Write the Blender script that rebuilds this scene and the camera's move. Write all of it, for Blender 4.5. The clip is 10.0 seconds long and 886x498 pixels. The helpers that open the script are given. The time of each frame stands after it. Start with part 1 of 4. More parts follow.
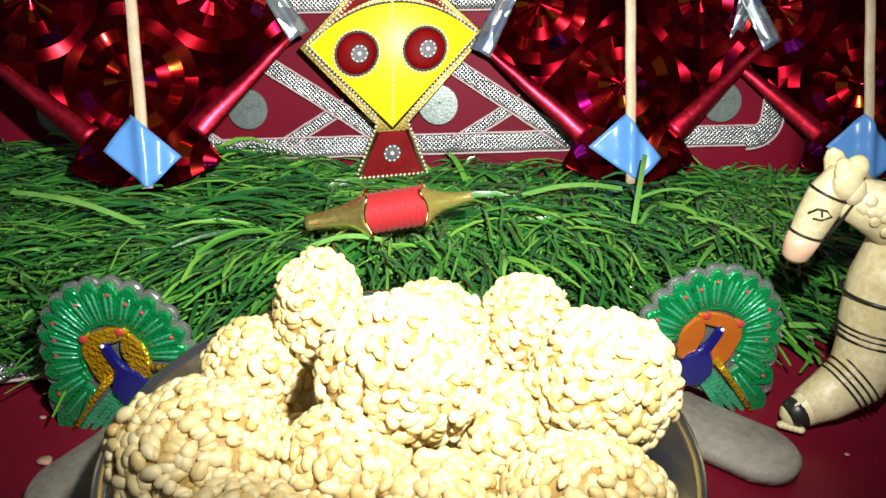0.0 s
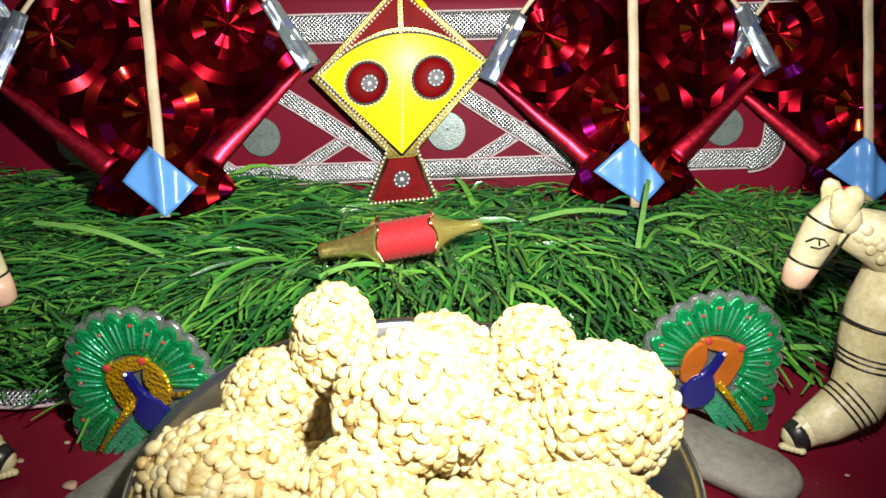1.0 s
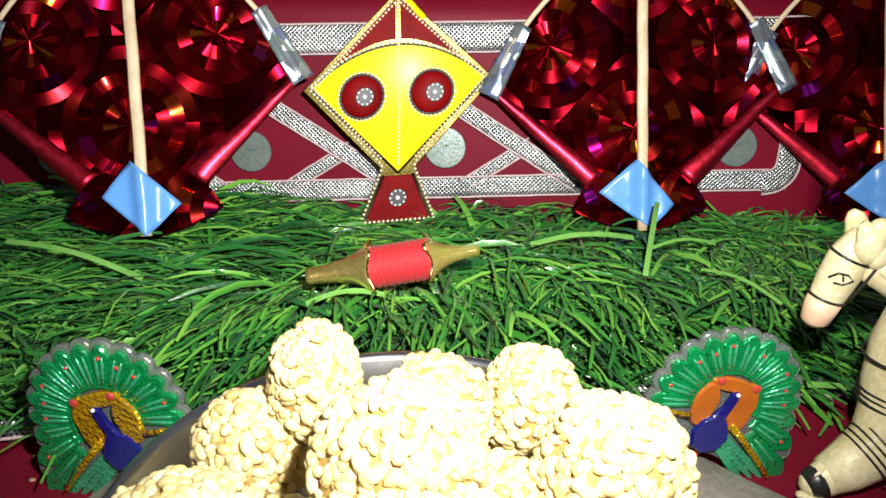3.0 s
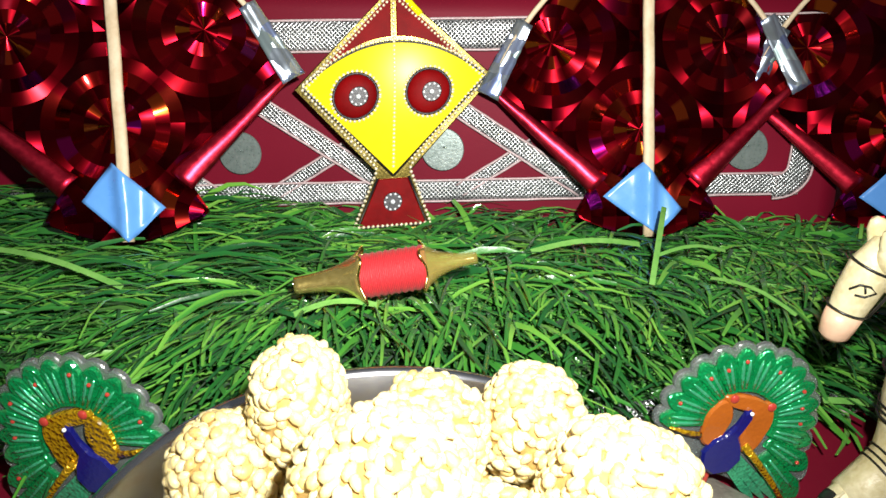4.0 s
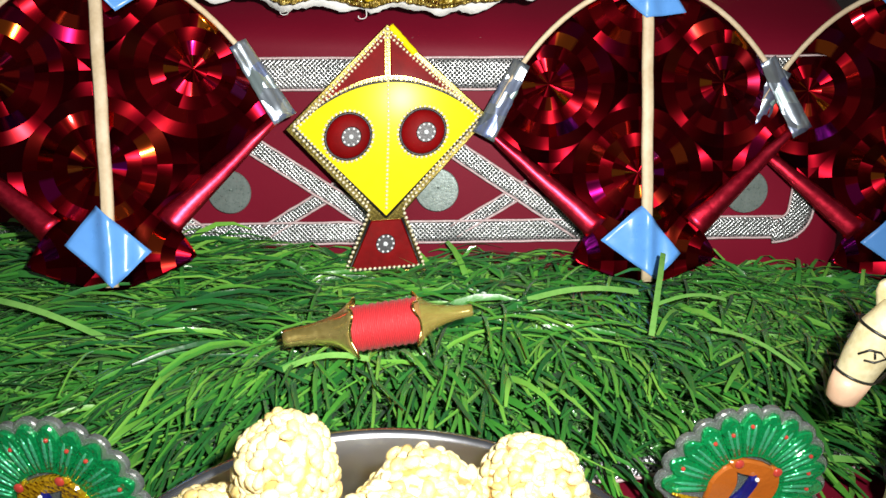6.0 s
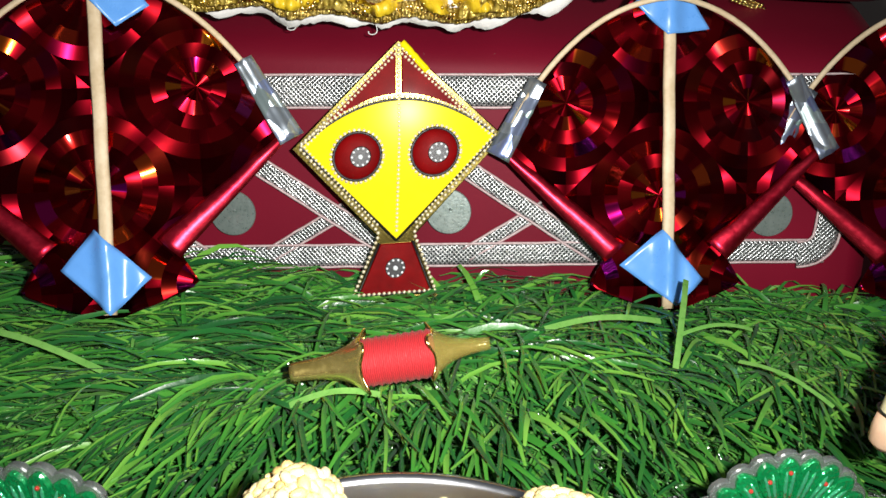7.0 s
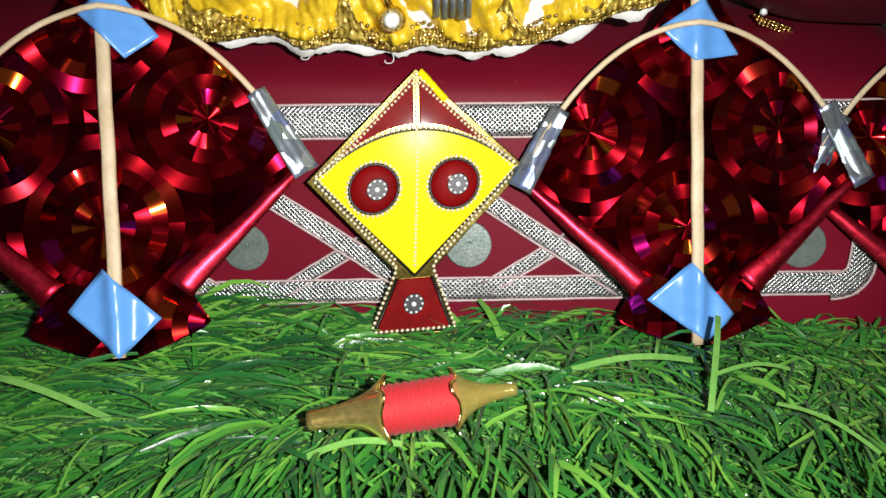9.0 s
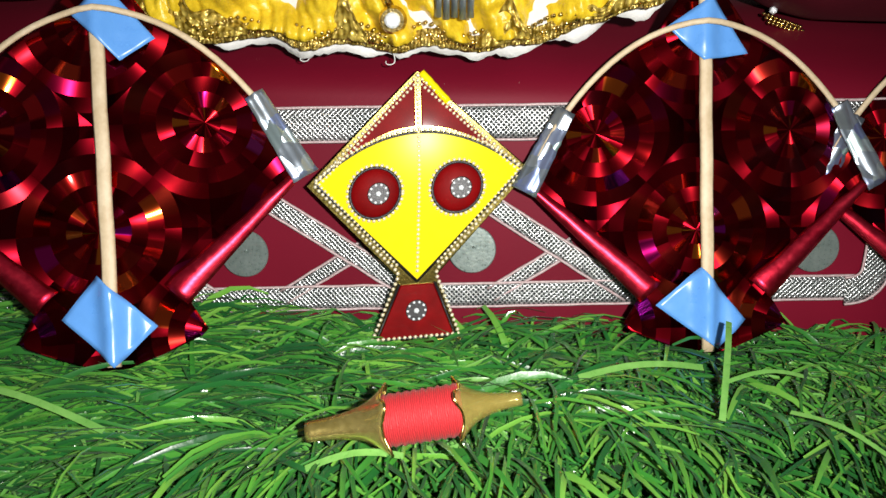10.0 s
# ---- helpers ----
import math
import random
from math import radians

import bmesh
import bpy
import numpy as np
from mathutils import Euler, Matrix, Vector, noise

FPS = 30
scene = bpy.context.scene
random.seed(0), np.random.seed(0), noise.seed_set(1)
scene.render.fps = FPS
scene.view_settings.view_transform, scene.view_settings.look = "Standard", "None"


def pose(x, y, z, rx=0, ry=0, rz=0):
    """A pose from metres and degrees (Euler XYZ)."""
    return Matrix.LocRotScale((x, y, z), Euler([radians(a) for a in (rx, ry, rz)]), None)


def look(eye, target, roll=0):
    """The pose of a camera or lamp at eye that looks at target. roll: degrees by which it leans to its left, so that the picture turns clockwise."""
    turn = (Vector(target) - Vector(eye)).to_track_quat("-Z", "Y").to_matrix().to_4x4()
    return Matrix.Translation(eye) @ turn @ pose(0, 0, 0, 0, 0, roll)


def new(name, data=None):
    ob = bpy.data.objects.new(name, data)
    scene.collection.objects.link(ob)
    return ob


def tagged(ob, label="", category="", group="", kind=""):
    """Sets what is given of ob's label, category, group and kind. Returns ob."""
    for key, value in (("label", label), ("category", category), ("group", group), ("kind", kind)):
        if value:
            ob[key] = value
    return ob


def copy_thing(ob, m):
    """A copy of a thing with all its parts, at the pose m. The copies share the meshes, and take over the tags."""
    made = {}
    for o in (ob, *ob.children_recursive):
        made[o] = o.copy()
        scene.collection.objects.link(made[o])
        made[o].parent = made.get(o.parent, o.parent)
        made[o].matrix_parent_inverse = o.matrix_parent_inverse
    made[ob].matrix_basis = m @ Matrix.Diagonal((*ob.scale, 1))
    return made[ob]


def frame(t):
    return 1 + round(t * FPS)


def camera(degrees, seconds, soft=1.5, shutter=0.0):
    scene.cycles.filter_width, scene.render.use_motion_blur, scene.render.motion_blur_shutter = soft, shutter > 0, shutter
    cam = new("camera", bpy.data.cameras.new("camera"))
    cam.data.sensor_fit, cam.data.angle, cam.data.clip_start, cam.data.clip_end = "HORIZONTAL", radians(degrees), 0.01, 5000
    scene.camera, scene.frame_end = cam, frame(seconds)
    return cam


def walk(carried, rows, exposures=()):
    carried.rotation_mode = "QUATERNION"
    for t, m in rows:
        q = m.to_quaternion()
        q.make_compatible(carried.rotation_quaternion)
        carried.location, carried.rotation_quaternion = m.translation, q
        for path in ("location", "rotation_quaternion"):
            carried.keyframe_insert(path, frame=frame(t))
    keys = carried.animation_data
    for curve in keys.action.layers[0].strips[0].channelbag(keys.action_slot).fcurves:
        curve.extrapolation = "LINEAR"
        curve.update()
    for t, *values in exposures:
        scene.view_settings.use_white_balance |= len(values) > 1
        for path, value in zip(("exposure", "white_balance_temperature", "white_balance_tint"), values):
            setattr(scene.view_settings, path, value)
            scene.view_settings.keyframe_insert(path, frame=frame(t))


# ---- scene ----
cam = camera(56.0, 10.0)
PATH = [
    (0.0, (0.00288, 0.00019, 0.16660), (0.00662, 0.35676, -0.01463), 1.354),
    (0.5, (0.00156, -0.00458, 0.17164), (0.00188, 0.35248, -0.00865), 1.002),
    (1.0, (0.00239, -0.00475, 0.17604), (0.00211, 0.35376, -0.00136), 0.663),
    (1.5, (0.00276, -0.00248, 0.17585), (0.00364, 0.35664, -0.00030), 0.937),
    (2.0, (0.00451, 0.00511, 0.17246), (0.00592, 0.36429, -0.00357), 1.331),
    (2.5, (0.00408, 0.00880, 0.17520), (0.00354, 0.36852, 0.00027), 1.300),
    (4.0, (0.00624, 0.02802, 0.16996), (0.00390, 0.38805, -0.00432), 1.346),
    (4.5, (0.00459, 0.03263, 0.16905), (0.00276, 0.39305, -0.00442), 1.329),
    (5.0, (0.00240, 0.03521, 0.17141), (0.00104, 0.39631, -0.00066), 1.576),
    (5.5, (0.00618, 0.03616, 0.17632), (0.00748, 0.39800, 0.00582), 1.812),
    (7.0, (0.00004, 0.05437, 0.17741), (0.00168, 0.41872, 0.01234), 2.180),
    (7.5, (0.00192, 0.05963, 0.17692), (0.00135, 0.42399, 0.01186), 1.805),
    (8.0, (0.00277, 0.06075, 0.17824), (0.00261, 0.42733, 0.01820), 1.731),
    (8.5, (-0.00099, 0.06579, 0.17677), (-0.00250, 0.43288, 0.01788), 1.649),
    (9.0, (-0.00446, 0.06739, 0.17891), (-0.00691, 0.43477, 0.02072), 1.515),
    (9.5, (-0.00199, 0.06851, 0.17827), (-0.00581, 0.43670, 0.02198), 1.375),
    (10.0, (-0.00331, 0.07367, 0.17639), (-0.00892, 0.44189, 0.02024), 1.103),
]
walk(cam, [(t, look(eye, target, roll)) for t, eye, target, roll in PATH], [(0.0, 0.04), (4.0, 0.15), (5.5, 0.10), (7.5, -0.06), (10.0, -0.02)])

# ---- light: the phone's small white lamp beside the lens, and a dim room ----
world = bpy.data.worlds.new("world")
scene.world = world
world.use_nodes = True
wb = world.node_tree.nodes["Background"]
wb.inputs["Color"].default_value = (0.9, 0.93, 1.0, 1)
wb.inputs["Strength"].default_value = 0.08
led = bpy.data.lights.new("phone_lamp", "SPOT")
led.energy, led.shadow_soft_size, led.color = 7.0, 0.0040, (1.0, 0.97, 0.93)
led.spot_size, led.spot_blend = radians(94), 1.0
new("phone_lamp", led).matrix_world = look((0.030, 0.046, 0.199), (-0.005, 0.33, 0.055))


# ---- materials ----
class Nodes:
    """A small builder for shader trees."""

    def __init__(self, name):
        self.mat = bpy.data.materials.new(name)
        self.mat.use_nodes = True
        self.tree = self.mat.node_tree
        self.bsdf = self.tree.nodes["Principled BSDF"]
        self.coords = self.tree.nodes.new("ShaderNodeTexCoord")

    def add(self, kind, links=(), **values):
        node = self.tree.nodes.new(kind)
        if "operation" in values:
            node.operation = values["operation"]
        if "blend_type" in values:
            node.data_type, node.blend_type = values["data_type"], values["blend_type"]
        if "noise_dimensions" in values:
            node.noise_dimensions = values["noise_dimensions"]
        if "bands_direction" in values:
            node.bands_direction = values["bands_direction"]
        if "vector_type" in values:
            node.vector_type, node.convert_from, node.convert_to = values["vector_type"], values["convert_from"], values["convert_to"]
        for socket, value in dict(links).items():
            self.put(node.inputs[socket], value)
        return node

    def put(self, socket, value):
        if isinstance(value, bpy.types.NodeSocket):
            self.tree.links.new(value, socket)
        else:
            socket.default_value = value

    def math(self, op, a, b=0.0, c=0.0):
        return self.add("ShaderNodeMath", {0: a, 1: b, 2: c}, operation=op).outputs[0]

    def noise(self, scale, detail=4.0, rough=0.55, vector=None):
        return self.add("ShaderNodeTexNoise", {"Scale": scale, "Detail": detail, "Roughness": rough,
                                               "Vector": vector or self.coords.outputs["Object"]}).outputs["Fac"]

    def ramp(self, fac, stops):
        node = self.add("ShaderNodeValToRGB", {"Fac": fac})
        el = node.color_ramp.elements
        while len(el) < len(stops):
            el.new(0.5)
        for e, (p, c) in zip(el, stops):
            e.position, e.color = p, (*c, 1)
        return node.outputs["Color"]

    def mix(self, fac, a, b, blend="MIX"):
        node = self.add("ShaderNodeMix", data_type="RGBA", blend_type=blend)
        self.put(node.inputs[0], fac)
        self.put(node.inputs[6], a if isinstance(a, bpy.types.NodeSocket) else (*a, 1))
        self.put(node.inputs[7], b if isinstance(b, bpy.types.NodeSocket) else (*b, 1))
        return node.outputs[2]

    def bump(self, height, strength, distance):
        return self.add("ShaderNodeBump", {"Height": height, "Strength": strength, "Distance": distance}).outputs[0]

    def end(self, **values):
        for key, value in values.items():
            self.put(self.bsdf.inputs[key.replace("_", " ")], value)
        return self.mat


def plain(name, dark, light, scale, rough=0.5, metal=0.0, bump=0.3, depth=0.0003, fine=6.0, **more):
    """Two tones blended by coarse and fine noise, with a fine relief."""
    n = Nodes(name)
    coarse, grain = n.noise(scale), n.noise(scale * fine, 3.0)
    fac = n.math("ADD", n.math("MULTIPLY", coarse, 0.6), n.math("MULTIPLY", grain, 0.4))
    col = n.ramp(fac, [(0.32, dark), (0.68, light)])
    r = n.math("MULTIPLY_ADD", grain, 0.2, rough - 0.1)
    return n.end(Base_Color=col, Roughness=r, Metallic=metal, Normal=n.bump(grain, bump, depth), **more)


def seed_material():
    n = Nodes("sesame_seed")
    rnd = n.add("ShaderNodeObjectInfo").outputs["Random"]
    isl = n.add("ShaderNodeNewGeometry").outputs["Random Per Island"]
    both = n.math("FRACT", n.math("ADD", rnd, isl))
    grain = n.noise(900, 2.0)
    fac = n.math("ADD", n.math("MULTIPLY", both, 0.75), n.math("MULTIPLY", grain, 0.25))
    col = n.ramp(fac, [(0.05, (0.50, 0.31, 0.09)), (0.22, (0.66, 0.51, 0.20)), (0.9, (0.79, 0.69, 0.40))])
    return n.end(Base_Color=col, Roughness=0.38, Normal=n.bump(grain, 0.25, 0.0002), Coat_Weight=0.25, Coat_Roughness=0.25,
                 Subsurface_Weight=0.3, Subsurface_Radius=(0.002, 0.0015, 0.0006), Subsurface_Scale=0.6)


def grass_material(name, tones, rough=0.21):
    n = Nodes(name)
    isl = n.add("ShaderNodeNewGeometry").outputs["Random Per Island"]
    patch = n.noise(18, 2.0)
    fac = n.math("ADD", n.math("MULTIPLY", isl, 0.75), n.math("MULTIPLY", patch, 0.25))
    col = n.ramp(fac, tones)
    streak = n.noise(240, 3.0)
    return n.end(Base_Color=col, Roughness=n.math("MULTIPLY_ADD", n.math("FRACT", n.math("MULTIPLY", isl, 37.0)), 0.26, rough - 0.07), Normal=n.bump(streak, 0.55, 0.0006), Specular_IOR_Level=1.0,
                 Sheen_Weight=0.05)


def foil_material():
    """Red holographic foil: rings and petals of tiny grooves, each block tilted its own way."""
    n = Nodes("holographic_foil")
    sep = n.add("ShaderNodeSeparateXYZ", {0: n.coords.outputs["Object"]})
    u, v = n.math("ADD", sep.outputs[0], 0.003), n.math("ADD", sep.outputs[1], -0.043)
    a, b = n.math("DIVIDE", n.math("ADD", u, v), 0.068), n.math("DIVIDE", n.math("SUBTRACT", u, v), 0.068)
    ra, rb = n.math("ROUND", a), n.math("ROUND", b)
    fa, fb = n.math("SUBTRACT", a, ra), n.math("SUBTRACT", b, rb)
    du, dv = n.math("MULTIPLY", n.math("ADD", fa, fb), 0.034), n.math("MULTIPLY", n.math("SUBTRACT", fa, fb), 0.034)
    r = n.math("SQRT", n.math("ADD", n.math("MULTIPLY", du, du), n.math("MULTIPLY", dv, dv)))
    ang = n.math("ARCTAN2", dv, du)
    rings = n.math("DIVIDE", r, 0.0050)
    ring = n.math("FLOOR", rings)
    even = n.math("MODULO", ring, 2.0)
    count = 8.0
    turns = n.math("ADD", n.math("MULTIPLY", ang, 8 / (2 * math.pi)), n.math("MULTIPLY", n.math("GREATER_THAN", ring, 2.5), 0.5))
    sector = n.math("ROUND", turns)
    across, along = n.math("SUBTRACT", turns, sector), n.math("SUBTRACT", n.math("SUBTRACT", rings, ring), 0.5)
    mid = n.math("MULTIPLY", n.math("SUBTRACT", sector, n.math("MULTIPLY", n.math("GREATER_THAN", ring, 2.5), 0.5)), 2 * math.pi / 8)
    cell = n.add("ShaderNodeCombineXYZ", {0: n.math("ADD", ring, n.math("MULTIPLY", ra, 17.0)), 1: n.math("MODULO", n.math("ADD", sector, count), count), 2: rb})
    white = n.add("ShaderNodeTexWhiteNoise", {"Vector": cell.outputs[0]}, noise_dimensions="3D")
    rnd = n.add("ShaderNodeSeparateColor", {0: white.outputs["Color"]})
    # the grooves of a block fan the light across it; blocks differ by ring
    fan = n.math("MULTIPLY", n.math("ADD", across, n.math("MULTIPLY", n.math("SUBTRACT", rnd.outputs[0], 0.5), 1.6)), 0.85)
    lean = n.math("MULTIPLY", n.math("SUBTRACT", rnd.outputs[1], 0.5), 0.95)
    wide = n.math("MULTIPLY_ADD", n.math("GREATER_THAN", ring, 1.5), 0.08, n.math("MULTIPLY_ADD", n.math("GREATER_THAN", ring, 0.5), 0.10, 0.09))
    inside = n.add("ShaderNodeMapRange", {"Value": n.math("SUBTRACT", wide, n.math("ABSOLUTE", across)), "From Min": -0.03, "From Max": 0.06}).outputs[0]
    lit_ring = n.math("MULTIPLY", n.math("MAXIMUM", n.math("LESS_THAN", ring, 0.5), even), n.math("LESS_THAN", ring, 4.5))
    gap = n.math("SUBTRACT", 1.0, n.math("MULTIPLY", inside, n.math("MULTIPLY_ADD", lit_ring, 0.94, 0.06)))
    wob = n.add("ShaderNodeTexNoise", {"Scale": 26.0, "Detail": 2.0, "Vector": n.coords.outputs["Object"]})
    wsep = n.add("ShaderNodeSeparateColor", {0: wob.outputs["Color"]})
    ca, sa = n.math("COSINE", mid), n.math("SINE", mid)
    tx = n.math("SUBTRACT", n.math("MULTIPLY", lean, ca), n.math("MULTIPLY", fan, sa))
    ty = n.math("ADD", n.math("MULTIPLY", lean, sa), n.math("MULTIPLY", fan, ca))
    tx = n.math("ADD", tx, n.math("MULTIPLY", n.math("SUBTRACT", wsep.outputs[0], 0.5), 0.5))
    ty = n.math("ADD", ty, n.math("MULTIPLY", n.math("SUBTRACT", wsep.outputs[1], 0.5), 0.5))
    local = n.add("ShaderNodeCombineXYZ", {0: tx, 1: ty, 2: 0.0})
    turned = n.add("ShaderNodeVectorTransform", {0: local.outputs[0]}, vector_type="VECTOR", convert_from="OBJECT", convert_to="WORLD")
    geo = n.add("ShaderNodeNewGeometry")
    total = n.add("ShaderNodeVectorMath", {0: geo.outputs["Normal"], 1: turned.outputs[0]}, operation="ADD")
    normal = n.add("ShaderNodeVectorMath", {0: total.outputs[0]}, operation="NORMALIZE").outputs[0]
    # diffracted glints painted as orange and violet blocks, with dark colour between them
    hue = n.ramp(rnd.outputs[2], [(0.0, (0.62, 0.008, 0.018)), (0.55, (0.76, 0.03, 0.02)), (0.68, (0.95, 0.26, 0.02)), (0.80, (0.82, 0.09, 0.02)), (0.92, (0.38, 0.01, 0.50)), (1.0, (0.60, 0.008, 0.03))])
    col = n.mix(gap, hue, (0.15, 0.002, 0.006))
    col = n.mix(n.math("GREATER_THAN", ring, 4.5), col, (0.085, 0.0012, 0.004))
    return n.end(Base_Color=col, Metallic=1.0, Roughness=n.math("MULTIPLY_ADD", gap, 0.20, 0.11), Normal=normal)


def tape_material():
    """Clear-bright metallised film, creased into facets that each catch the light their own way."""
    n = Nodes("silver_foil_tape")
    vor = n.add("ShaderNodeTexVoronoi", {"Scale": 140.0, "Vector": n.coords.outputs["Object"]})
    tilt = n.add("ShaderNodeVectorMath", {0: vor.outputs["Color"], 1: (0.5, 0.5, 0.5)}, operation="SUBTRACT")
    lean = n.add("ShaderNodeVectorMath", {0: tilt.outputs[0], 1: (0.55, 0.55, 0.55)}, operation="MULTIPLY")
    geo = n.add("ShaderNodeNewGeometry")
    total = n.add("ShaderNodeVectorMath", {0: geo.outputs["Normal"], 1: lean.outputs[0]}, operation="ADD")
    normal = n.add("ShaderNodeVectorMath", {0: total.outputs[0]}, operation="NORMALIZE").outputs[0]
    # each facet's reflection, from dark grey to bright blue, is painted as its colour
    tone = n.add("ShaderNodeSeparateColor", {0: vor.outputs["Color"]}).outputs[1]
    col = n.ramp(tone, [(0.0, (0.30, 0.36, 0.42)), (0.5, (0.62, 0.70, 0.78)), (0.70, (0.30, 0.42, 0.95)), (0.82, (0.80, 0.90, 0.95)), (1.0, (0.55, 0.80, 0.74))])
    return n.end(Base_Color=col, Metallic=0.9, Roughness=0.36, Normal=normal)


def ribbon_material():
    """An open diamond net of silver thread over a darker ground."""
    n = Nodes("silver_ribbon")
    sep = n.add("ShaderNodeSeparateXYZ", {0: n.coords.outputs["Object"]})
    a = n.math("MULTIPLY", n.math("ADD", sep.outputs[0], sep.outputs[2]), 2 * math.pi / 0.0018)
    b = n.math("MULTIPLY", n.math("SUBTRACT", sep.outputs[0], sep.outputs[2]), 2 * math.pi / 0.0018)
    net = n.math("MAXIMUM", n.math("SINE", a), n.math("SINE", b))
    grain, patchiness = n.noise(1400, 2.0), n.noise(45, 3.0)
    # net, fine grain and broad random patches together set the silver tone
    tone = n.math("ADD", n.math("MULTIPLY_ADD", net, 0.22, 0.22), n.math("ADD", n.math("MULTIPLY", grain, 0.30), n.math("MULTIPLY", patchiness, 0.42)))
    col = n.ramp(tone, [(0.44, (0.055, 0.065, 0.065)), (0.66, (0.33, 0.36, 0.36)), (0.92, (0.90, 0.91, 0.91))])
    h = n.math("ADD", n.math("MULTIPLY", net, 0.7), grain)
    return n.end(Base_Color=col, Metallic=0.85, Roughness=0.31, Normal=n.bump(h, 0.6, 0.0004))


def satin_material(name, dark, light, rough):
    n = Nodes(name)
    coarse = n.noise(9, 3.0)
    lint = n.noise(420, 5.0, 0.7)
    col = n.mix(n.math("GREATER_THAN", lint, 0.72), n.ramp(coarse, [(0.3, dark), (0.7, light)]), (0.3, 0.16, 0.15))
    h = n.math("ADD", n.math("MULTIPLY", coarse, 0.10), n.math("MULTIPLY", lint, 0.6))
    return n.end(Base_Color=col, Roughness=n.math("MULTIPLY_ADD", coarse, 0.16, rough - 0.08), Normal=n.bump(h, 0.25, 0.0003), Specular_IOR_Level=0.25, Specular_Tint=(0.95, 0.45, 0.5, 1),
                 Sheen_Weight=0.03, Sheen_Tint=(0.9, 0.3, 0.35, 1))


def thread_material():
    n = Nodes("red_thread")
    wave = n.add("ShaderNodeTexWave", {"Scale": 560.0, "Distortion": 3.0, "Detail": 2.0, "Detail Scale": 2.0, "Vector": n.coords.outputs["Object"]}, bands_direction="X").outputs["Fac"]
    fuzz = n.noise(1500, 3.0)
    col = n.mix(wave, (0.38, 0.012, 0.018), (0.55, 0.024, 0.03))
    return n.end(Base_Color=col, Roughness=0.6, Normal=n.bump(n.math("ADD", wave, n.math("MULTIPLY", fuzz, 0.4)), 0.5, 0.0004), Sheen_Weight=0.08)


def enamel(name, colour, rough=0.12, sparkle=0.0, metal=0.0, dark=0.75, relief=0.45, coat=0.8, gloss=0.5):
    """Glossy poured enamel, with flecks of glitter where asked."""
    n = Nodes(name)
    cloud = n.noise(140, 3.0)
    col = n.mix(cloud, tuple(c * dark for c in colour), colour)
    fleck = n.add("ShaderNodeTexVoronoi", {"Scale": 900.0, "Vector": n.coords.outputs["Object"]})
    h = n.math("ADD", n.math("MULTIPLY", n.math("ADD", fleck.outputs["Distance"], n.noise(420, 3.0, 0.7)), sparkle), n.math("MULTIPLY", cloud, 0.4))
    return n.end(Base_Color=col, Roughness=rough, Metallic=metal, Normal=n.bump(h, relief, 0.0006), Coat_Weight=coat, Coat_Roughness=0.06, Specular_IOR_Level=gloss)


def mesh_cloth(name, dark, light, scale, metal, rough):
    """Cloth of glittering threads with a netted weave."""
    n = Nodes(name)
    vor = n.add("ShaderNodeTexVoronoi", {"Scale": scale, "Vector": n.coords.outputs["Object"]})
    wave = n.add("ShaderNodeTexWave", {"Scale": scale * 0.35, "Distortion": 2.0, "Vector": n.coords.outputs["Object"]}).outputs["Fac"]
    patchy = n.noise(scale * 0.16, 3.0, 0.7)
    fac = n.math("ADD", n.math("MULTIPLY", vor.outputs["Distance"], 0.55), n.math("ADD", n.math("MULTIPLY", wave, 0.2), n.math("MULTIPLY", patchy, 0.55)))
    col = n.ramp(fac, [(0.36, light), (0.78, dark)])
    return n.end(Base_Color=col, Metallic=metal, Roughness=rough, Normal=n.bump(fac, 0.9, 0.0012))


def steel_material():
    n = Nodes("steel")
    cloud, scratch = n.noise(40, 4.0), n.noise(1500, 2.0)
    return n.end(Base_Color=n.mix(cloud, (0.58, 0.60, 0.64), (0.76, 0.78, 0.81)), Metallic=1.0,
                 Roughness=n.math("MULTIPLY_ADD", cloud, 0.12, 0.16), Normal=n.bump(scratch, 0.08, 0.0001))


SEED = seed_material()
SYRUP = plain("set_syrup", (0.30, 0.18, 0.05), (0.48, 0.33, 0.11), 200, 0.35)
FOIL = foil_material()
FOLD = plain("folded_red_foil", (0.60, 0.014, 0.042), (0.84, 0.045, 0.085), 60, 0.37, 1.0, 0.18, 0.0004)
BAMBOO = plain("split_bamboo", (0.50, 0.38, 0.22), (0.70, 0.58, 0.40), 90, 0.55, 0.0, 0.4, 0.0004)
BLUE = plain("blue_sticker", (0.10, 0.30, 0.72), (0.13, 0.36, 0.80), 40, 0.30, 0.0, 0.12, 0.0003)
TAPE = tape_material()
DULL_SILVER = plain("dull_silver", (0.34, 0.40, 0.46), (0.66, 0.70, 0.74), 90, 0.34, 0.9, 0.2, 0.0004)
RIBBON = ribbon_material()
SATIN = satin_material("maroon_satin", (0.100, 0.002, 0.010), (0.165, 0.004, 0.018), 0.52)
CLOTH = satin_material("maroon_floor_cloth", (0.115, 0.004, 0.013), (0.185, 0.008, 0.024), 0.36)
DARK_CLOTH = satin_material("dark_maroon_velvet", (0.035, 0.004, 0.007), (0.07, 0.006, 0.012), 0.6)
# the sloped gold rim's dark reflection is painted into this olive base colour
OLIVE_GOLD = plain("dark_olive_gold", (0.07, 0.055, 0.012), (0.17, 0.135, 0.035), 200, 0.20, 1.0, 0.1, 0.0002)
PALE_GOLD = plain("pale_gold_bead", (0.72, 0.62, 0.38), (0.90, 0.84, 0.62), 200, 0.34, 0.35, 0.2, 0.0003)
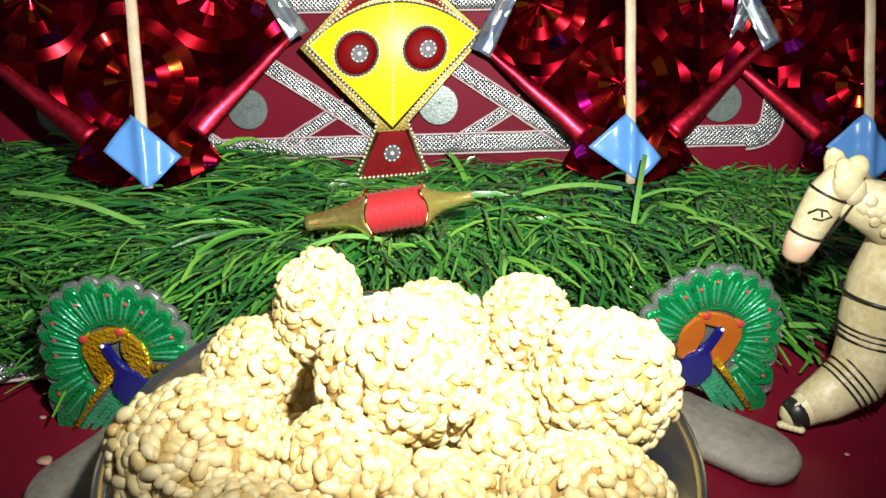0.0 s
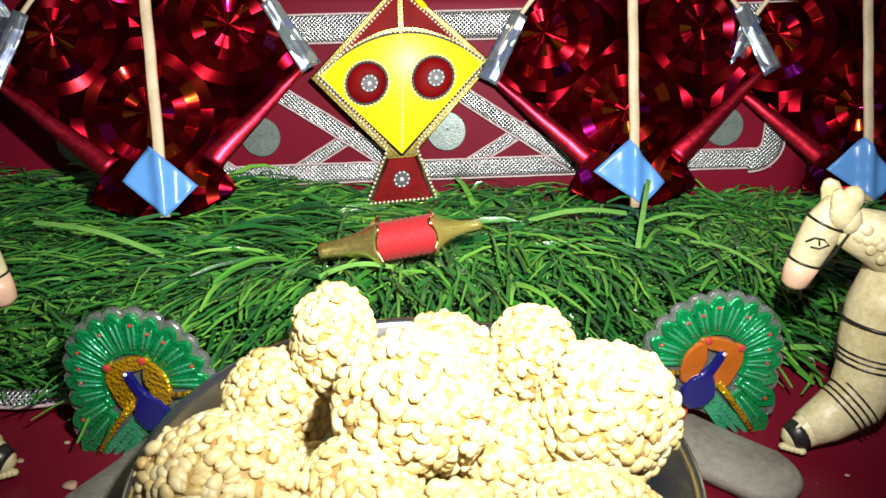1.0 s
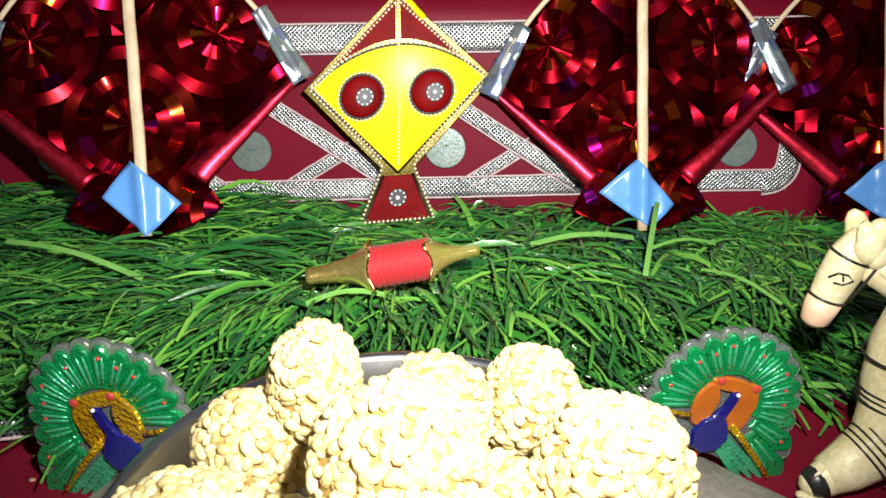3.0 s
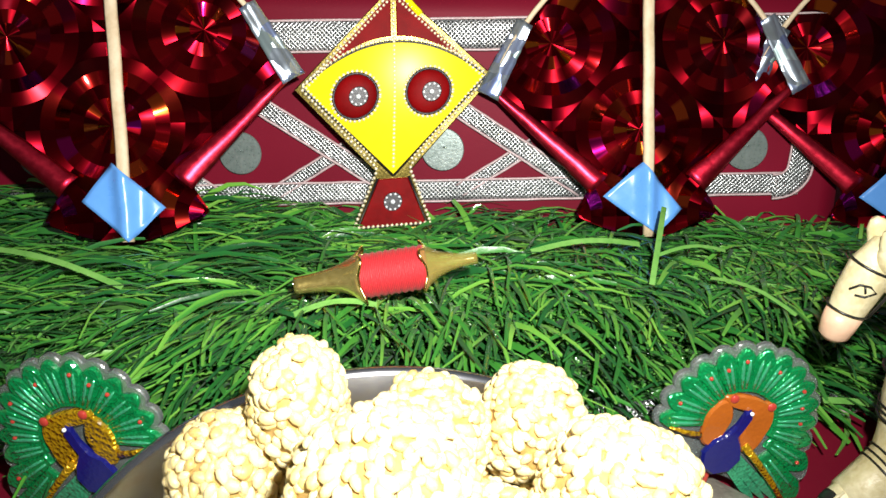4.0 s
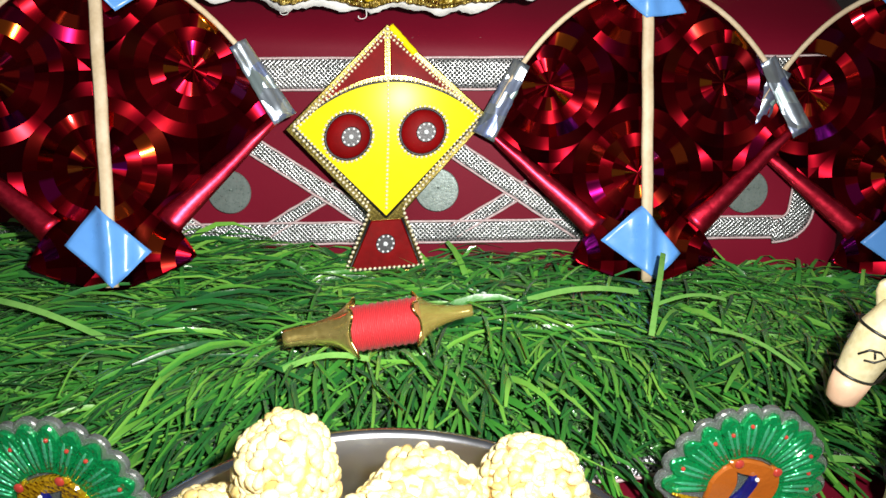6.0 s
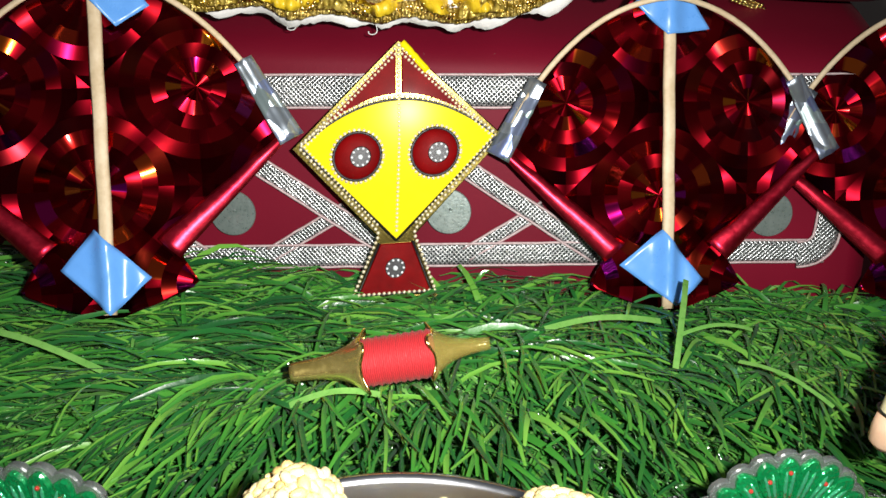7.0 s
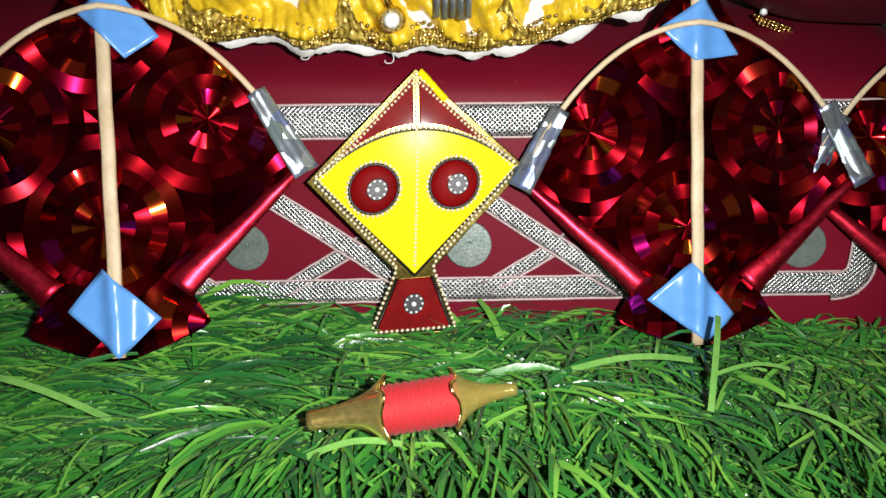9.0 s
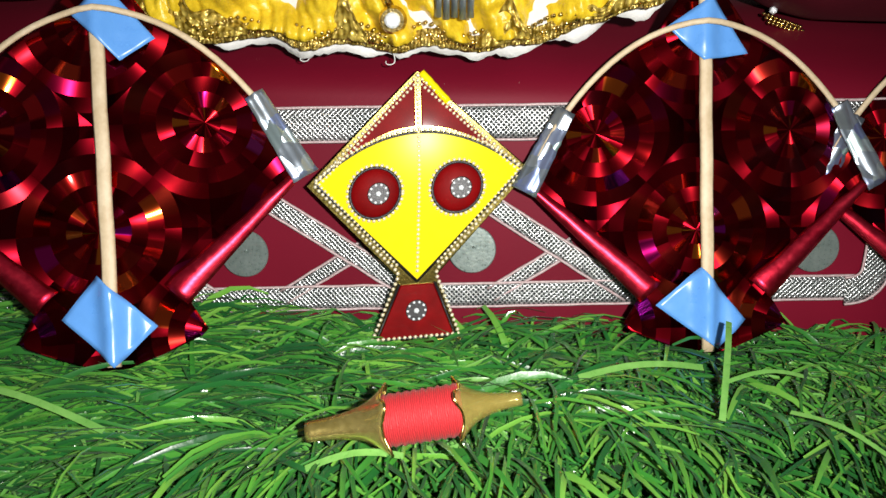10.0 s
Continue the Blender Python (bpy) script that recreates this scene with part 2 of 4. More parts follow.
GOLD = plain("gold_metal", (0.62, 0.44, 0.13), (0.86, 0.68, 0.27), 150, 0.2, 1.0, 0.3, 0.0004)
BRASS_CLEAR = plain("gilded_plastic", (0.46, 0.35, 0.08), (0.80, 0.64, 0.22), 80, 0.24, 0.85, 0.2, 0.0005)
AMBER_CLEAR = plain("amber_clear_plastic", (0.34, 0.26, 0.05), (0.55, 0.44, 0.12), 80, 0.14, 0.2, 0.2, 0.0005, Alpha=0.30)
YELLOW = plain("yellow_enamel", (0.80, 0.64, 0.003), (0.86, 0.70, 0.005), 60, 0.6, 0.0, 0.02, 0.0001, Coat_Weight=0.03, Coat_Roughness=0.16, Specular_IOR_Level=0.05)
RED_ENAMEL = enamel("red_enamel", (0.26, 0.003, 0.004), 0.50, 0.0, 0.0, 0.30, 0.9, 0.12, 0.05)
GREEN_ENAMEL = enamel("green_glitter_enamel", (0.005, 0.40, 0.11), 0.12, 1.0, 0.45, 0.35, 0.6)
# paler green of the plumes; on feather ribs it paints in their highlight
GREEN_RIDGE = enamel("bright_green_enamel", (0.10, 0.72, 0.36), 0.10, 0.8, 0.6, 0.5, 0.6)
ORANGE = enamel("orange_enamel", (0.50, 0.13, 0.015), 0.16, 0.5, 0.1, 0.6, 0.3)
AMBER = enamel("amber_enamel", (0.84, 0.48, 0.010), 0.14, 1.6, 0.6, 0.4, 0.8)
NAVY = enamel("navy_enamel", (0.008, 0.010, 0.14), 0.14, 0.3)
GEM_RED = enamel("red_gem", (0.55, 0.06, 0.04), 0.1, 0.0, 0.2)
CLEAR = plain("frosted_clear_plastic", (0.42, 0.50, 0.48), (0.66, 0.72, 0.70), 150, 0.24, 0.0, 0.3, 0.0004, Transmission_Weight=0.86)
# the stones' sparkle is painted as an opaque white base colour
CRYSTAL = plain("cut_crystal", (0.74, 0.82, 0.86), (0.92, 0.95, 0.97), 900, 0.12, 0.0, 0.2, 0.0002)
STEEL = steel_material()
STONE = plain("grey_clay", (0.15, 0.135, 0.11), (0.27, 0.25, 0.205), 90, 0.75, 0.0, 0.5, 0.0006)
WOOD_WHITE = plain("cream_painted_wood", (0.44, 0.36, 0.15), (0.74, 0.68, 0.44), 75, 0.42, 0.0, 0.4, 0.0006)
MUZZLE = plain("peach_paint", (0.62, 0.38, 0.24), (0.72, 0.50, 0.34), 60, 0.4)
BLACK = plain("black_paint", (0.008, 0.008, 0.008), (0.02, 0.02, 0.018), 90, 0.35)
MIRROR = plain("grey_mirror_disc", (0.20, 0.26, 0.24), (0.30, 0.36, 0.34), 160, 0.3, 0.6, 0.2, 0.0003)
THREAD = thread_material()
CRUMB = plain("dry_crumb", (0.30, 0.17, 0.10), (0.46, 0.30, 0.20), 300, 0.7)
LINING = plain("white_cotton", (0.62, 0.62, 0.60), (0.78, 0.78, 0.76), 80, 0.8, 0.0, 0.5, 0.0005)
YELLOW_SATIN = plain("yellow_satin", (0.50, 0.32, 0.008), (0.82, 0.60, 0.03), 110, 0.34, 0.0, 0.5, 0.0006)
GOLD_LACE = mesh_cloth("gold_lace", (0.20, 0.13, 0.01), (0.90, 0.70, 0.22), 800, 0.6, 0.3)
GOLD_NET = mesh_cloth("gold_net", (0.16, 0.10, 0.006), (0.86, 0.66, 0.14), 420, 0.45, 0.34)
GRASS = grass_material("plastic_grass", [(0.05, (0.006, 0.056, 0.016)), (0.30, (0.014, 0.120, 0.020)), (0.62, (0.045, 0.235, 0.024)), (0.96, (0.20, 0.46, 0.06))])
GRASS_SHORT = grass_material("plastic_grass_short", [(0.05, (0.008, 0.066, 0.014)), (0.5, (0.040, 0.215, 0.026)), (0.95, (0.20, 0.46, 0.10))], 0.15)
MAT = plain("grass_backing", (0.006, 0.026, 0.006), (0.014, 0.050, 0.010), 120, 0.8)
PALE_BLADE = plain("pale_grass_blade", (0.10, 0.28, 0.05), (0.18, 0.40, 0.09), 80, 0.3)
WALL = plain("dim_plaster", (0.30, 0.27, 0.24), (0.40, 0.37, 0.33), 3, 0.8)


# ---- building ----
def part(name, bm, material, parent=None, label="", smooth=True, m=None):
    """Links a bmesh as one mesh object, under its thing where one is given."""
    me = bpy.data.meshes.new(name)
    bm.to_mesh(me)
    bm.free()
    for mt in material if isinstance(material, (list, tuple)) else (material,):
        me.materials.append(mt)
    if smooth:
        me.shade_smooth()
    ob = new(name, me)
    if parent is not None:
        ob.parent = parent
    if m is not None:
        ob.matrix_basis = m
    if label:
        tagged(ob, label)
    return ob


def thing(name, m, label, category, group="", kind=""):
    ob = tagged(new(name), label, category, group, kind)
    ob.empty_display_size = 0.01
    ob.matrix_basis = m
    return ob


def piece(name, me, parent, m):
    """One more object on shared mesh data."""
    ob = new(name, me)
    ob.parent = parent
    ob.matrix_basis = m
    return ob


def shared(name, bm, material):
    me = bpy.data.meshes.new(name)
    bm.to_mesh(me)
    bm.free()
    me.materials.append(material)
    me.shade_smooth()
    return me


def frame_of(points):
    """Tangent, side and up at each point of a line."""
    out = []
    for i, p in enumerate(points):
        t = (points[min(i + 1, len(points) - 1)] - points[max(i - 1, 0)]).normalized()
        out.append(t)
    return out


def tube(bm, points, radii, sides=10, flat=1.0, hint=(0, 0, 1), index=0, cap=True):
    """A loft of ellipses along a line; flat squeezes it along hint."""
    points = [Vector(p) for p in points]
    if not isinstance(radii, (list, tuple)):
        radii = [radii] * len(points)
    rings = []
    for p, t, r in zip(points, frame_of(points), radii):
        up = (Vector(hint) - t * t.dot(Vector(hint)))
        up = up.normalized() if up.length > 1e-4 else t.orthogonal().normalized()
        side = t.cross(up)
        rings.append([bm.verts.new(p + side * math.cos(a) * r + up * math.sin(a) * r * flat)
                      for a in (2 * math.pi * k / sides for k in range(sides))])
    faces = []
    for a, b in zip(rings, rings[1:]):
        for k in range(sides):
            faces.append(bm.faces.new((a[k], a[(k + 1) % sides], b[(k + 1) % sides], b[k])))
    if cap:
        faces += [bm.faces.new(rings[0][::-1]), bm.faces.new(rings[-1])]
    for f in faces:
        f.material_index = index
    return faces


def lathe(bm, profile, sides=64):
    """Turns (radius, height) pairs round z."""
    rings = [[bm.verts.new((r * math.cos(a), r * math.sin(a), z)) for a in (2 * math.pi * k / sides for k in range(sides))]
             for r, z in profile]
    for a, b in zip(rings, rings[1:]):
        for k in range(sides):
            bm.faces.new((a[k], a[(k + 1) % sides], b[(k + 1) % sides], b[k]))
    return rings


def plate(bm, outline, z0, z1, inset=0.0):
    """A flat plate with this outline; inset rounds its upper edge a little."""
    c = sum((Vector(p) for p in outline), Vector((0, 0))) / len(outline)
    low = [bm.verts.new((x, y, z0)) for x, y in outline]
    high = [bm.verts.new((x, y, z1 - inset)) for x, y in outline]
    top = [bm.verts.new((x + (c.x - x) * inset / max(1e-6, (c - Vector((x, y))).length), y + (c.y - y) * inset / max(1e-6, (c - Vector((x, y))).length), z1)) for x, y in outline]
    k = len(outline)
    for i in range(k):
        j = (i + 1) % k
        bm.faces.new((low[i], low[j], high[j], high[i]))
        bm.faces.new((high[i], high[j], top[j], top[i]))
    bm.faces.new(top)
    bm.faces.new(low[::-1])
    bmesh.ops.recalc_face_normals(bm, faces=bm.faces)
    bmesh.ops.triangulate(bm, faces=[f for f in bm.faces if len(f.verts) > 4])


def strip(bm, points, width, hint, lift=0.0, rough=0.0, rows=3, index=0):
    """A band of cloth or film along a line; hint is its face's normal."""
    points = [Vector(p) for p in points]
    rows_v = []
    for i, (p, t) in enumerate(zip(points, frame_of(points))):
        n_ = Vector(hint).normalized()
        side = t.cross(n_).normalized()
        rows_v.append([bm.verts.new(p + side * width * (k / rows - 0.5) + n_ * (lift + rough * noise.noise((p + side * k) * 900))) for k in range(rows + 1)])
    for a, b in zip(rows_v, rows_v[1:]):
        for k in range(rows):
            bm.faces.new((a[k], b[k], b[k + 1], a[k + 1])).material_index = index


def line(a, b, count):
    a, b = Vector(a), Vector(b)
    return [a.lerp(b, i / count) for i in range(count + 1)]


def beads(bm, points, radius, gap):
    """A row of small round beads along a line."""
    points = [Vector(p) for p in points]
    left = 0.0
    for a, b in zip(points, points[1:]):
        d = (b - a).length
        s = left
        while s < d:
            bmesh.ops.create_icosphere(bm, subdivisions=1, radius=radius, matrix=Matrix.Translation(a.lerp(b, s / d)))
            s += gap
        left = s - d


def solidify(ob, thickness, offset=0.0):
    mod = ob.modifiers.new("thickness", "SOLIDIFY")
    mod.thickness, mod.offset = thickness, offset
    return ob


def basis(o, x, y, z):
    m = Matrix.Identity(4)
    for i, c in enumerate((x, y, z)):
        m.col[i][:3] = c
    m.col[3][:3] = o
    return m


# ---- the setting ----
WALL_Y = 0.3445
WALL_LEAN = 0.21


def wall(x, z):
    """A place on the step's front, which leans back."""
    return Vector((x, WALL_Y + WALL_LEAN * z, z))


FACE = Vector((0, -1, WALL_LEAN)).normalized()


def rug(name, x0, x1, y0, y1, nx, ny, height, material, label, category):
    bm = bmesh.new()
    vs = [[bm.verts.new((x0 + (x1 - x0) * i / nx, y0 + (y1 - y0) * j / ny, 0)) for i in range(nx + 1)] for j in range(ny + 1)]
    for row in vs:
        for v_ in row:
            v_.co.z = height(v_.co.x, v_.co.y)
    for j in range(ny):
        for i in range(nx):
            bm.faces.new((vs[j][i], vs[j][i + 1], vs[j + 1][i + 1], vs[j + 1][i]))
    ob = part(name, bm, material)
    return tagged(ob, label, category, kind="structure")


rug("floor", -0.7, 0.7, -0.5, 0.9, 70, 70, lambda x, y: 0.0006 * (noise.noise((x * 14, y * 14, 1)) - 1), CLOTH, "smooth dark maroon satin cloth laid over the table", "cloth")

# the draped step behind the grass, with its silver ribbon work
bm = bmesh.new()
cols, prof = 60, [*((WALL_Y + WALL_LEAN * z, z) for z in (-0.001, 0.03, 0.06, 0.1, 0.110)), (0.3692, 0.1140), (0.3740, 0.1186), (0.3805, 0.1224), (0.3900, 0.1262), (0.4050, 0.1312), (0.4250, 0.1365), (0.45, 0.1365), (0.58, 0.1365), (0.586, 0.13), (0.586, -0.001)]
rows_v = []
for i in range(cols + 1):
    x = -0.245 + 0.412 * i / cols
    rows_v.append([bm.verts.new((x, y + 0.0010 * noise.noise((x * 22, z * 22, 3)), z)) for y, z in prof])
for a, b in zip(rows_v, rows_v[1:]):
    for k in range(len(prof) - 1):
        bm.faces.new((a[k], b[k], b[k + 1], a[k + 1]))
bm.faces.new(rows_v[0])
bm.faces.new(rows_v[-1][::-1])
bmesh.ops.recalc_face_normals(bm, faces=bm.faces)
step = part("altar_step", bm, SATIN)
tagged(step, "maroon satin covered step trimmed with silver ribbon", "altar step", kind="structure")


def trim(points, width, lift):
    bm = bmesh.new()
    strip(bm, points, width, FACE, lift, 0.0004, 4)
    ob = part("ribbon", bm, RIBBON, step)
    solidify(ob, 0.0005)
    # the crimped selvedges of the ribbon
    bm = bmesh.new()
    for s in (-1, 1):
        pts = []
        for p, t in zip([Vector(q) for q in points], frame_of([Vector(q) for q in points])):
            side = t.cross(FACE).normalized()
            pts.append(p + side * s * width * 0.5 + FACE * (lift + 0.0004) + Vector((0, 0, 0.0003 * noise.noise(p * 1400))))
        tube(bm, pts, 0.00055, 5)
    part("ribbon_edge", bm, LACE_EDGE, step)


LACE_EDGE = plain("pinkish_ribbon_edge", (0.45, 0.30, 0.30), (0.66, 0.56, 0.56), 400, 0.5, 0.3, 0.6, 0.0004)
trim(line(wall(-0.2337, 0.0932), wall(0.1553, 0.1076), 60), 0.0122, 0.0012)
trim(line(wall(-0.2231, 0.0293), wall(0.1504, 0.0471), 60), 0.0088, 0.0012)
trim([wall(0.1395 + 0.0105 * math.sin(a), 0.0535 - 0.0080 * math.cos(a)) for a in (math.pi / 2 * i / 8 for i in range(9))] + line(wall(0.1503, 0.0560), wall(0.1512, 0.0740), 8), 0.0100, 0.0024)
for k in (-2, -1, 0, 1):
    dx, dz = 0.0770 * k, 0.0032 * k
    if k < 1:
        trim(line(wall(0.0617 + dx, 0.0424 + dz), wall(-0.0323 + dx, 0.0979 + dz), 26), 0.0068, 0.0017)
        trim(line(wall(0.0402 + dx, 0.0596 + dz), wall(0.0105 + dx, 0.0405 + dz), 10), 0.0052, 0.0007)
        trim(line(wall(-0.0274 + dx, 0.0983 + dz), wall(-0.0503 + dx, 0.0823 + dz), 10), 0.0052, 0.0007)
    bm = bmesh.new()
    disc = [(0.0088 * math.cos(a), 0.0088 * math.sin(a)) for a in (2 * math.pi * j / 36 for j in range(36))]
    plate(bm, disc, 0, 0.0008, 0.0003)
    bmesh.ops.create_icosphere(bm, subdivisions=1, radius=0.0006, matrix=Matrix.Translation((0.0005, 0.001, 0.0008)))
    cx = (0.0030 + 0.0836 * k) if k < 1 else 0.1273
    part("mirror_disc", bm, MIRROR, step, "round grey mirror sequin", False, basis(wall(cx, 0.0570 + 0.0036 * k) + FACE * 0.0016, (1, 0, 0), Vector((0, WALL_LEAN, 1)).normalized(), FACE))

# plain room behind and around
for nm, loc, size, rot in (("wall_north", (0, 0.93, 0.3), (1.4, 0.6), (90, 0, 0)),):
    bm = bmesh.new()
    bmesh.ops.create_cube(bm, size=1, matrix=Matrix.Diagonal((size[0], size[1], 0.06, 1)))
    tagged(part(nm, bm, WALL, None, "", False, pose(*loc, *rot)), "plain dim plaster wall behind the step", "wall", kind="structure")


# ---- grass ----
def grass_front(x):
    return 0.243 + 0.13 * x + 0.004 * noise.noise((x * 30, 0, 7))


def bed(x, y):
    d = y - grass_front(x)
    rise = min(1.0, max(0.0, d / 0.032))
    rise = rise * rise * (3 - 2 * rise)
    return -0.004 + rise * (0.026 + 0.004 * noise.noise((x * 20, y * 20, 5))) - 0.02 * x * rise * 0.3


rug("grass_backing", -0.34, 0.34, 0.215, 0.3475, 90, 36, bed, MAT, "dark woven backing of the artificial grass", "grass mat")


def blades(name, count, material, label, size, seed, lie, back=False):
    rng = np.random.default_rng(seed)
    verts, faces = [], []
    for _ in range(count):
        x = rng.uniform(-0.30, 0.30)
        y0 = grass_front(x)
        y = y0 + 0.004 + (0.342 - y0) * rng.random()
        if back:
            y = rng.uniform(0.318, 0.341)
        if -0.046 < x < 0.014 and y > 0.316 and rng.random() < (0.8 if not back else 0.55):
            continue
        if x > 0.03 and size[0][0] > 0.015 and not back and rng.random() < 0.40:
            continue
        z = bed(x, y)
        length, width = rng.uniform(*size[0]) * (0.82 if x > 0.03 else 1.0), rng.uniform(*size[1])
        az, rise = lie(rng, x, y)
        sway, roll = rng.normal(0, 0.35), rng.normal(0, 0.7)
        p = np.array((x, y, z + rng.uniform(0, 0.004)))
        steps = 5
        for k in range(steps + 1):
            f = k / steps
            a = az + sway * f
            el = rise * (1 - 1.55 * f)
            w = width * (1 - 0.5 * f ** 3) * 0.5
            side = np.array((-math.sin(a), math.cos(a), roll * (1 - 0.5 * f)))
            p[2] = max(p[2], 0.001)
            if -0.042 < p[0] < 0.008 and p[1] > 0.308 and not back:
                p[2] = min(p[2], 0.031)
            p[1] = min(p[1], WALL_Y + WALL_LEAN * p[2] - 0.004)
            verts += [p - side * w, p + np.array((0, 0, -0.45 * w)), p + side * w]
            p = p + np.array((math.cos(a) * math.cos(el), math.sin(a) * math.cos(el), math.sin(el))) * length / steps
        b = len(verts) - 3 * (steps + 1)
        faces += [(b + 3 * k + q, b + 3 * k + q + 1, b + 3 * k + q + 4, b + 3 * k + q + 3) for k in range(steps) for q in (0, 1)]
    me = bpy.data.meshes.new(name)
    me.from_pydata([tuple(v) for v in verts], [], faces)
    me.materials.append(material)
    me.shade_smooth()
    return tagged(new(name, me), label, "grass", kind="stuff")


def lie_long(rng, x, y):
    """Combed sideways on one side of the bed, forward and outward on the other, in strands."""
    strand = 0.9 * noise.noise((x * 38, y * 38, 4.0))
    side = x + 0.05 * noise.noise((x * 30, y * 30, 9.0)) < 0.02
    if rng.random() < 0.12:
        az = rng.uniform(0, 2 * math.pi)
    elif y < 0.283 + 0.03 * noise.noise((x * 18, 3.0, 7.0)) and x > -0.10:
        az = -1.75 + 5.0 * x + strand * 0.7 + rng.normal(0, 0.4)
    elif side:
        az = 0.12 + strand * 0.6 + rng.normal(0, 0.2) + (math.pi if noise.noise((x * 22, y * 60, 1.0)) > 0.25 else 0)
    else:
        az = (-1.2 if noise.noise((x * 25, y * 25, 6.0)) > -0.18 else 0.25) + strand * 1.3 + rng.normal(0, 0.6)
    return az, rng.uniform(0.15, 0.95)


def lie_short(rng, x, y):
    return rng.uniform(0, 2 * math.pi), rng.uniform(0.5, 1.4)


blades("grass_blades", 10500, GRASS, "long glossy green plastic grass blades combed flat", ((0.022, 0.050), (0.0009, 0.0020)), 3, lie_long)
blades("grass_tufts", 30000, GRASS_SHORT, "short curled green plastic grass fibres", ((0.008, 0.019), (0.0007, 0.0014)), 4, lie_short)


def lie_back(rng, x, y):
    return (rng.normal(0.35, 0.5) if rng.random() < 0.55 else rng.normal(2.75, 0.5)), rng.uniform(0.55, 1.15)


blades("grass_fringe", 620, GRASS, "stray green plastic blades standing up before the step", ((0.022, 0.042), (0.0012, 0.0022)), 8, lie_back, True)

# single pale blades that lie over the bed
for a, b, w in (((-0.150, 0.276, 0.046), (-0.098, 0.262, 0.040), 0.0020), ((0.036, 0.2962, 0.040), (0.0759, 0.3025, 0.041), 0.0022),
                ((-0.0406, 0.2494, 0.039), (-0.0154, 0.2533, 0.041), 0.0019), ((0.0765, 0.2810, 0.036), (0.0868, 0.3170, 0.050), 0.0020),
                ((0.0969, 0.2834, 0.038), (0.1192, 0.2625, 0.036), 0.0014), ((0.0800, 0.2950, 0.040), (0.1060, 0.2990, 0.041), 0.0014),
                ((-0.1560, 0.3250, 0.0510), (-0.1395, 0.3180, 0.0460), 0.0018), ((0.125, 0.250, 0.012), (0.160, 0.243, 0.009), 0.0022)):
    bm = bmesh.new()
    pts = [p + Vector((0, 0, 0.003 * math.sin(math.pi * i / 8))) for i, p in enumerate(line(a, b, 8))]
    strip(bm, pts, w, (0, -0.5, 0.85), 0, 0.0002, 2)
    tagged(part("grass_blade", bm, PALE_BLADE), "single pale green plastic grass blade lying on top", "grass", "pale grass blades")

# ribbon along the front of the grass
bm = bmesh.new()
strip(bm, [(x, grass_front(x) - 0.001, 0.0052 + 0.0012 * noise.noise((x * 40, 2, 0))) for x in np.linspace(-0.33, 0.33, 90)], 0.0058, (0, -0.75, 0.65), 0, 0.0008, 3)
edge = part("trim", bm, RIBBON)
solidify(edge, 0.0006)
tagged(edge, "dull silver woven ribbon edging the grass mat", "ribbon", kind="structure")
bm = bmesh.new()
tube(bm, [(x, grass_front(x) - 0.0036 + 0.0006 * noise.noise((x * 500, 1, 3)), 0.0034 + 0.0012 * noise.noise((x * 40, 2, 0)) + 0.0006 * noise.noise((x * 600, 5, 0))) for x in np.linspace(-0.33, 0.33, 400)], 0.0007, 5)
part("frayed_edge", bm, LACE_EDGE, edge, "frayed pinkish ribbon edge")


# ---- kites ----
def kite_width(v):
    """Half the width of the foil at height v above the foot."""
    low = ((0.0, 0.004), (0.0045, 0.017), (0.0095, 0.0290), (0.0195, 0.0232), (0.058, 0.0605))
    if v <= 0.058:
        for (v0, w0), (v1, w1) in zip(low, low[1:]):
            if v <= v1:
                return w0 + (w1 - w0) * (v - v0) / (v1 - v0)
    f = (v - 0.058) / 0.0545
    arc = 0.0605 * math.sqrt(max(0.0, 1 - f ** (1 / 0.82))) if f < 1 else 0.0
    tip = 0.024 * (0.134 - v) / 0.034 if v > 0.10 else 0.0
    return max(arc, tip, 0.0008)


def bow_point(a):
    """The bent bamboo bow, a from -1 to 1."""
    u = 0.0612 * math.sin(a * math.pi / 2)
    return (u, 0.058 + 0.0555 * max(0.0, 1 - (u / 0.0612) ** 2) ** 0.82)


def swell(u):
    return -0.0060 * (abs(u) / 0.06) ** 1.25


def belly(u, v):
    """How far the foil stands out of its plane."""
    return swell(u) + 0.0012 * noise.noise((u * 60, v * 60, 2)) + 0.0016 * math.exp(-((u - 0.0085) / 0.0035) ** 2) * max(0, 1 - v / 0.06)


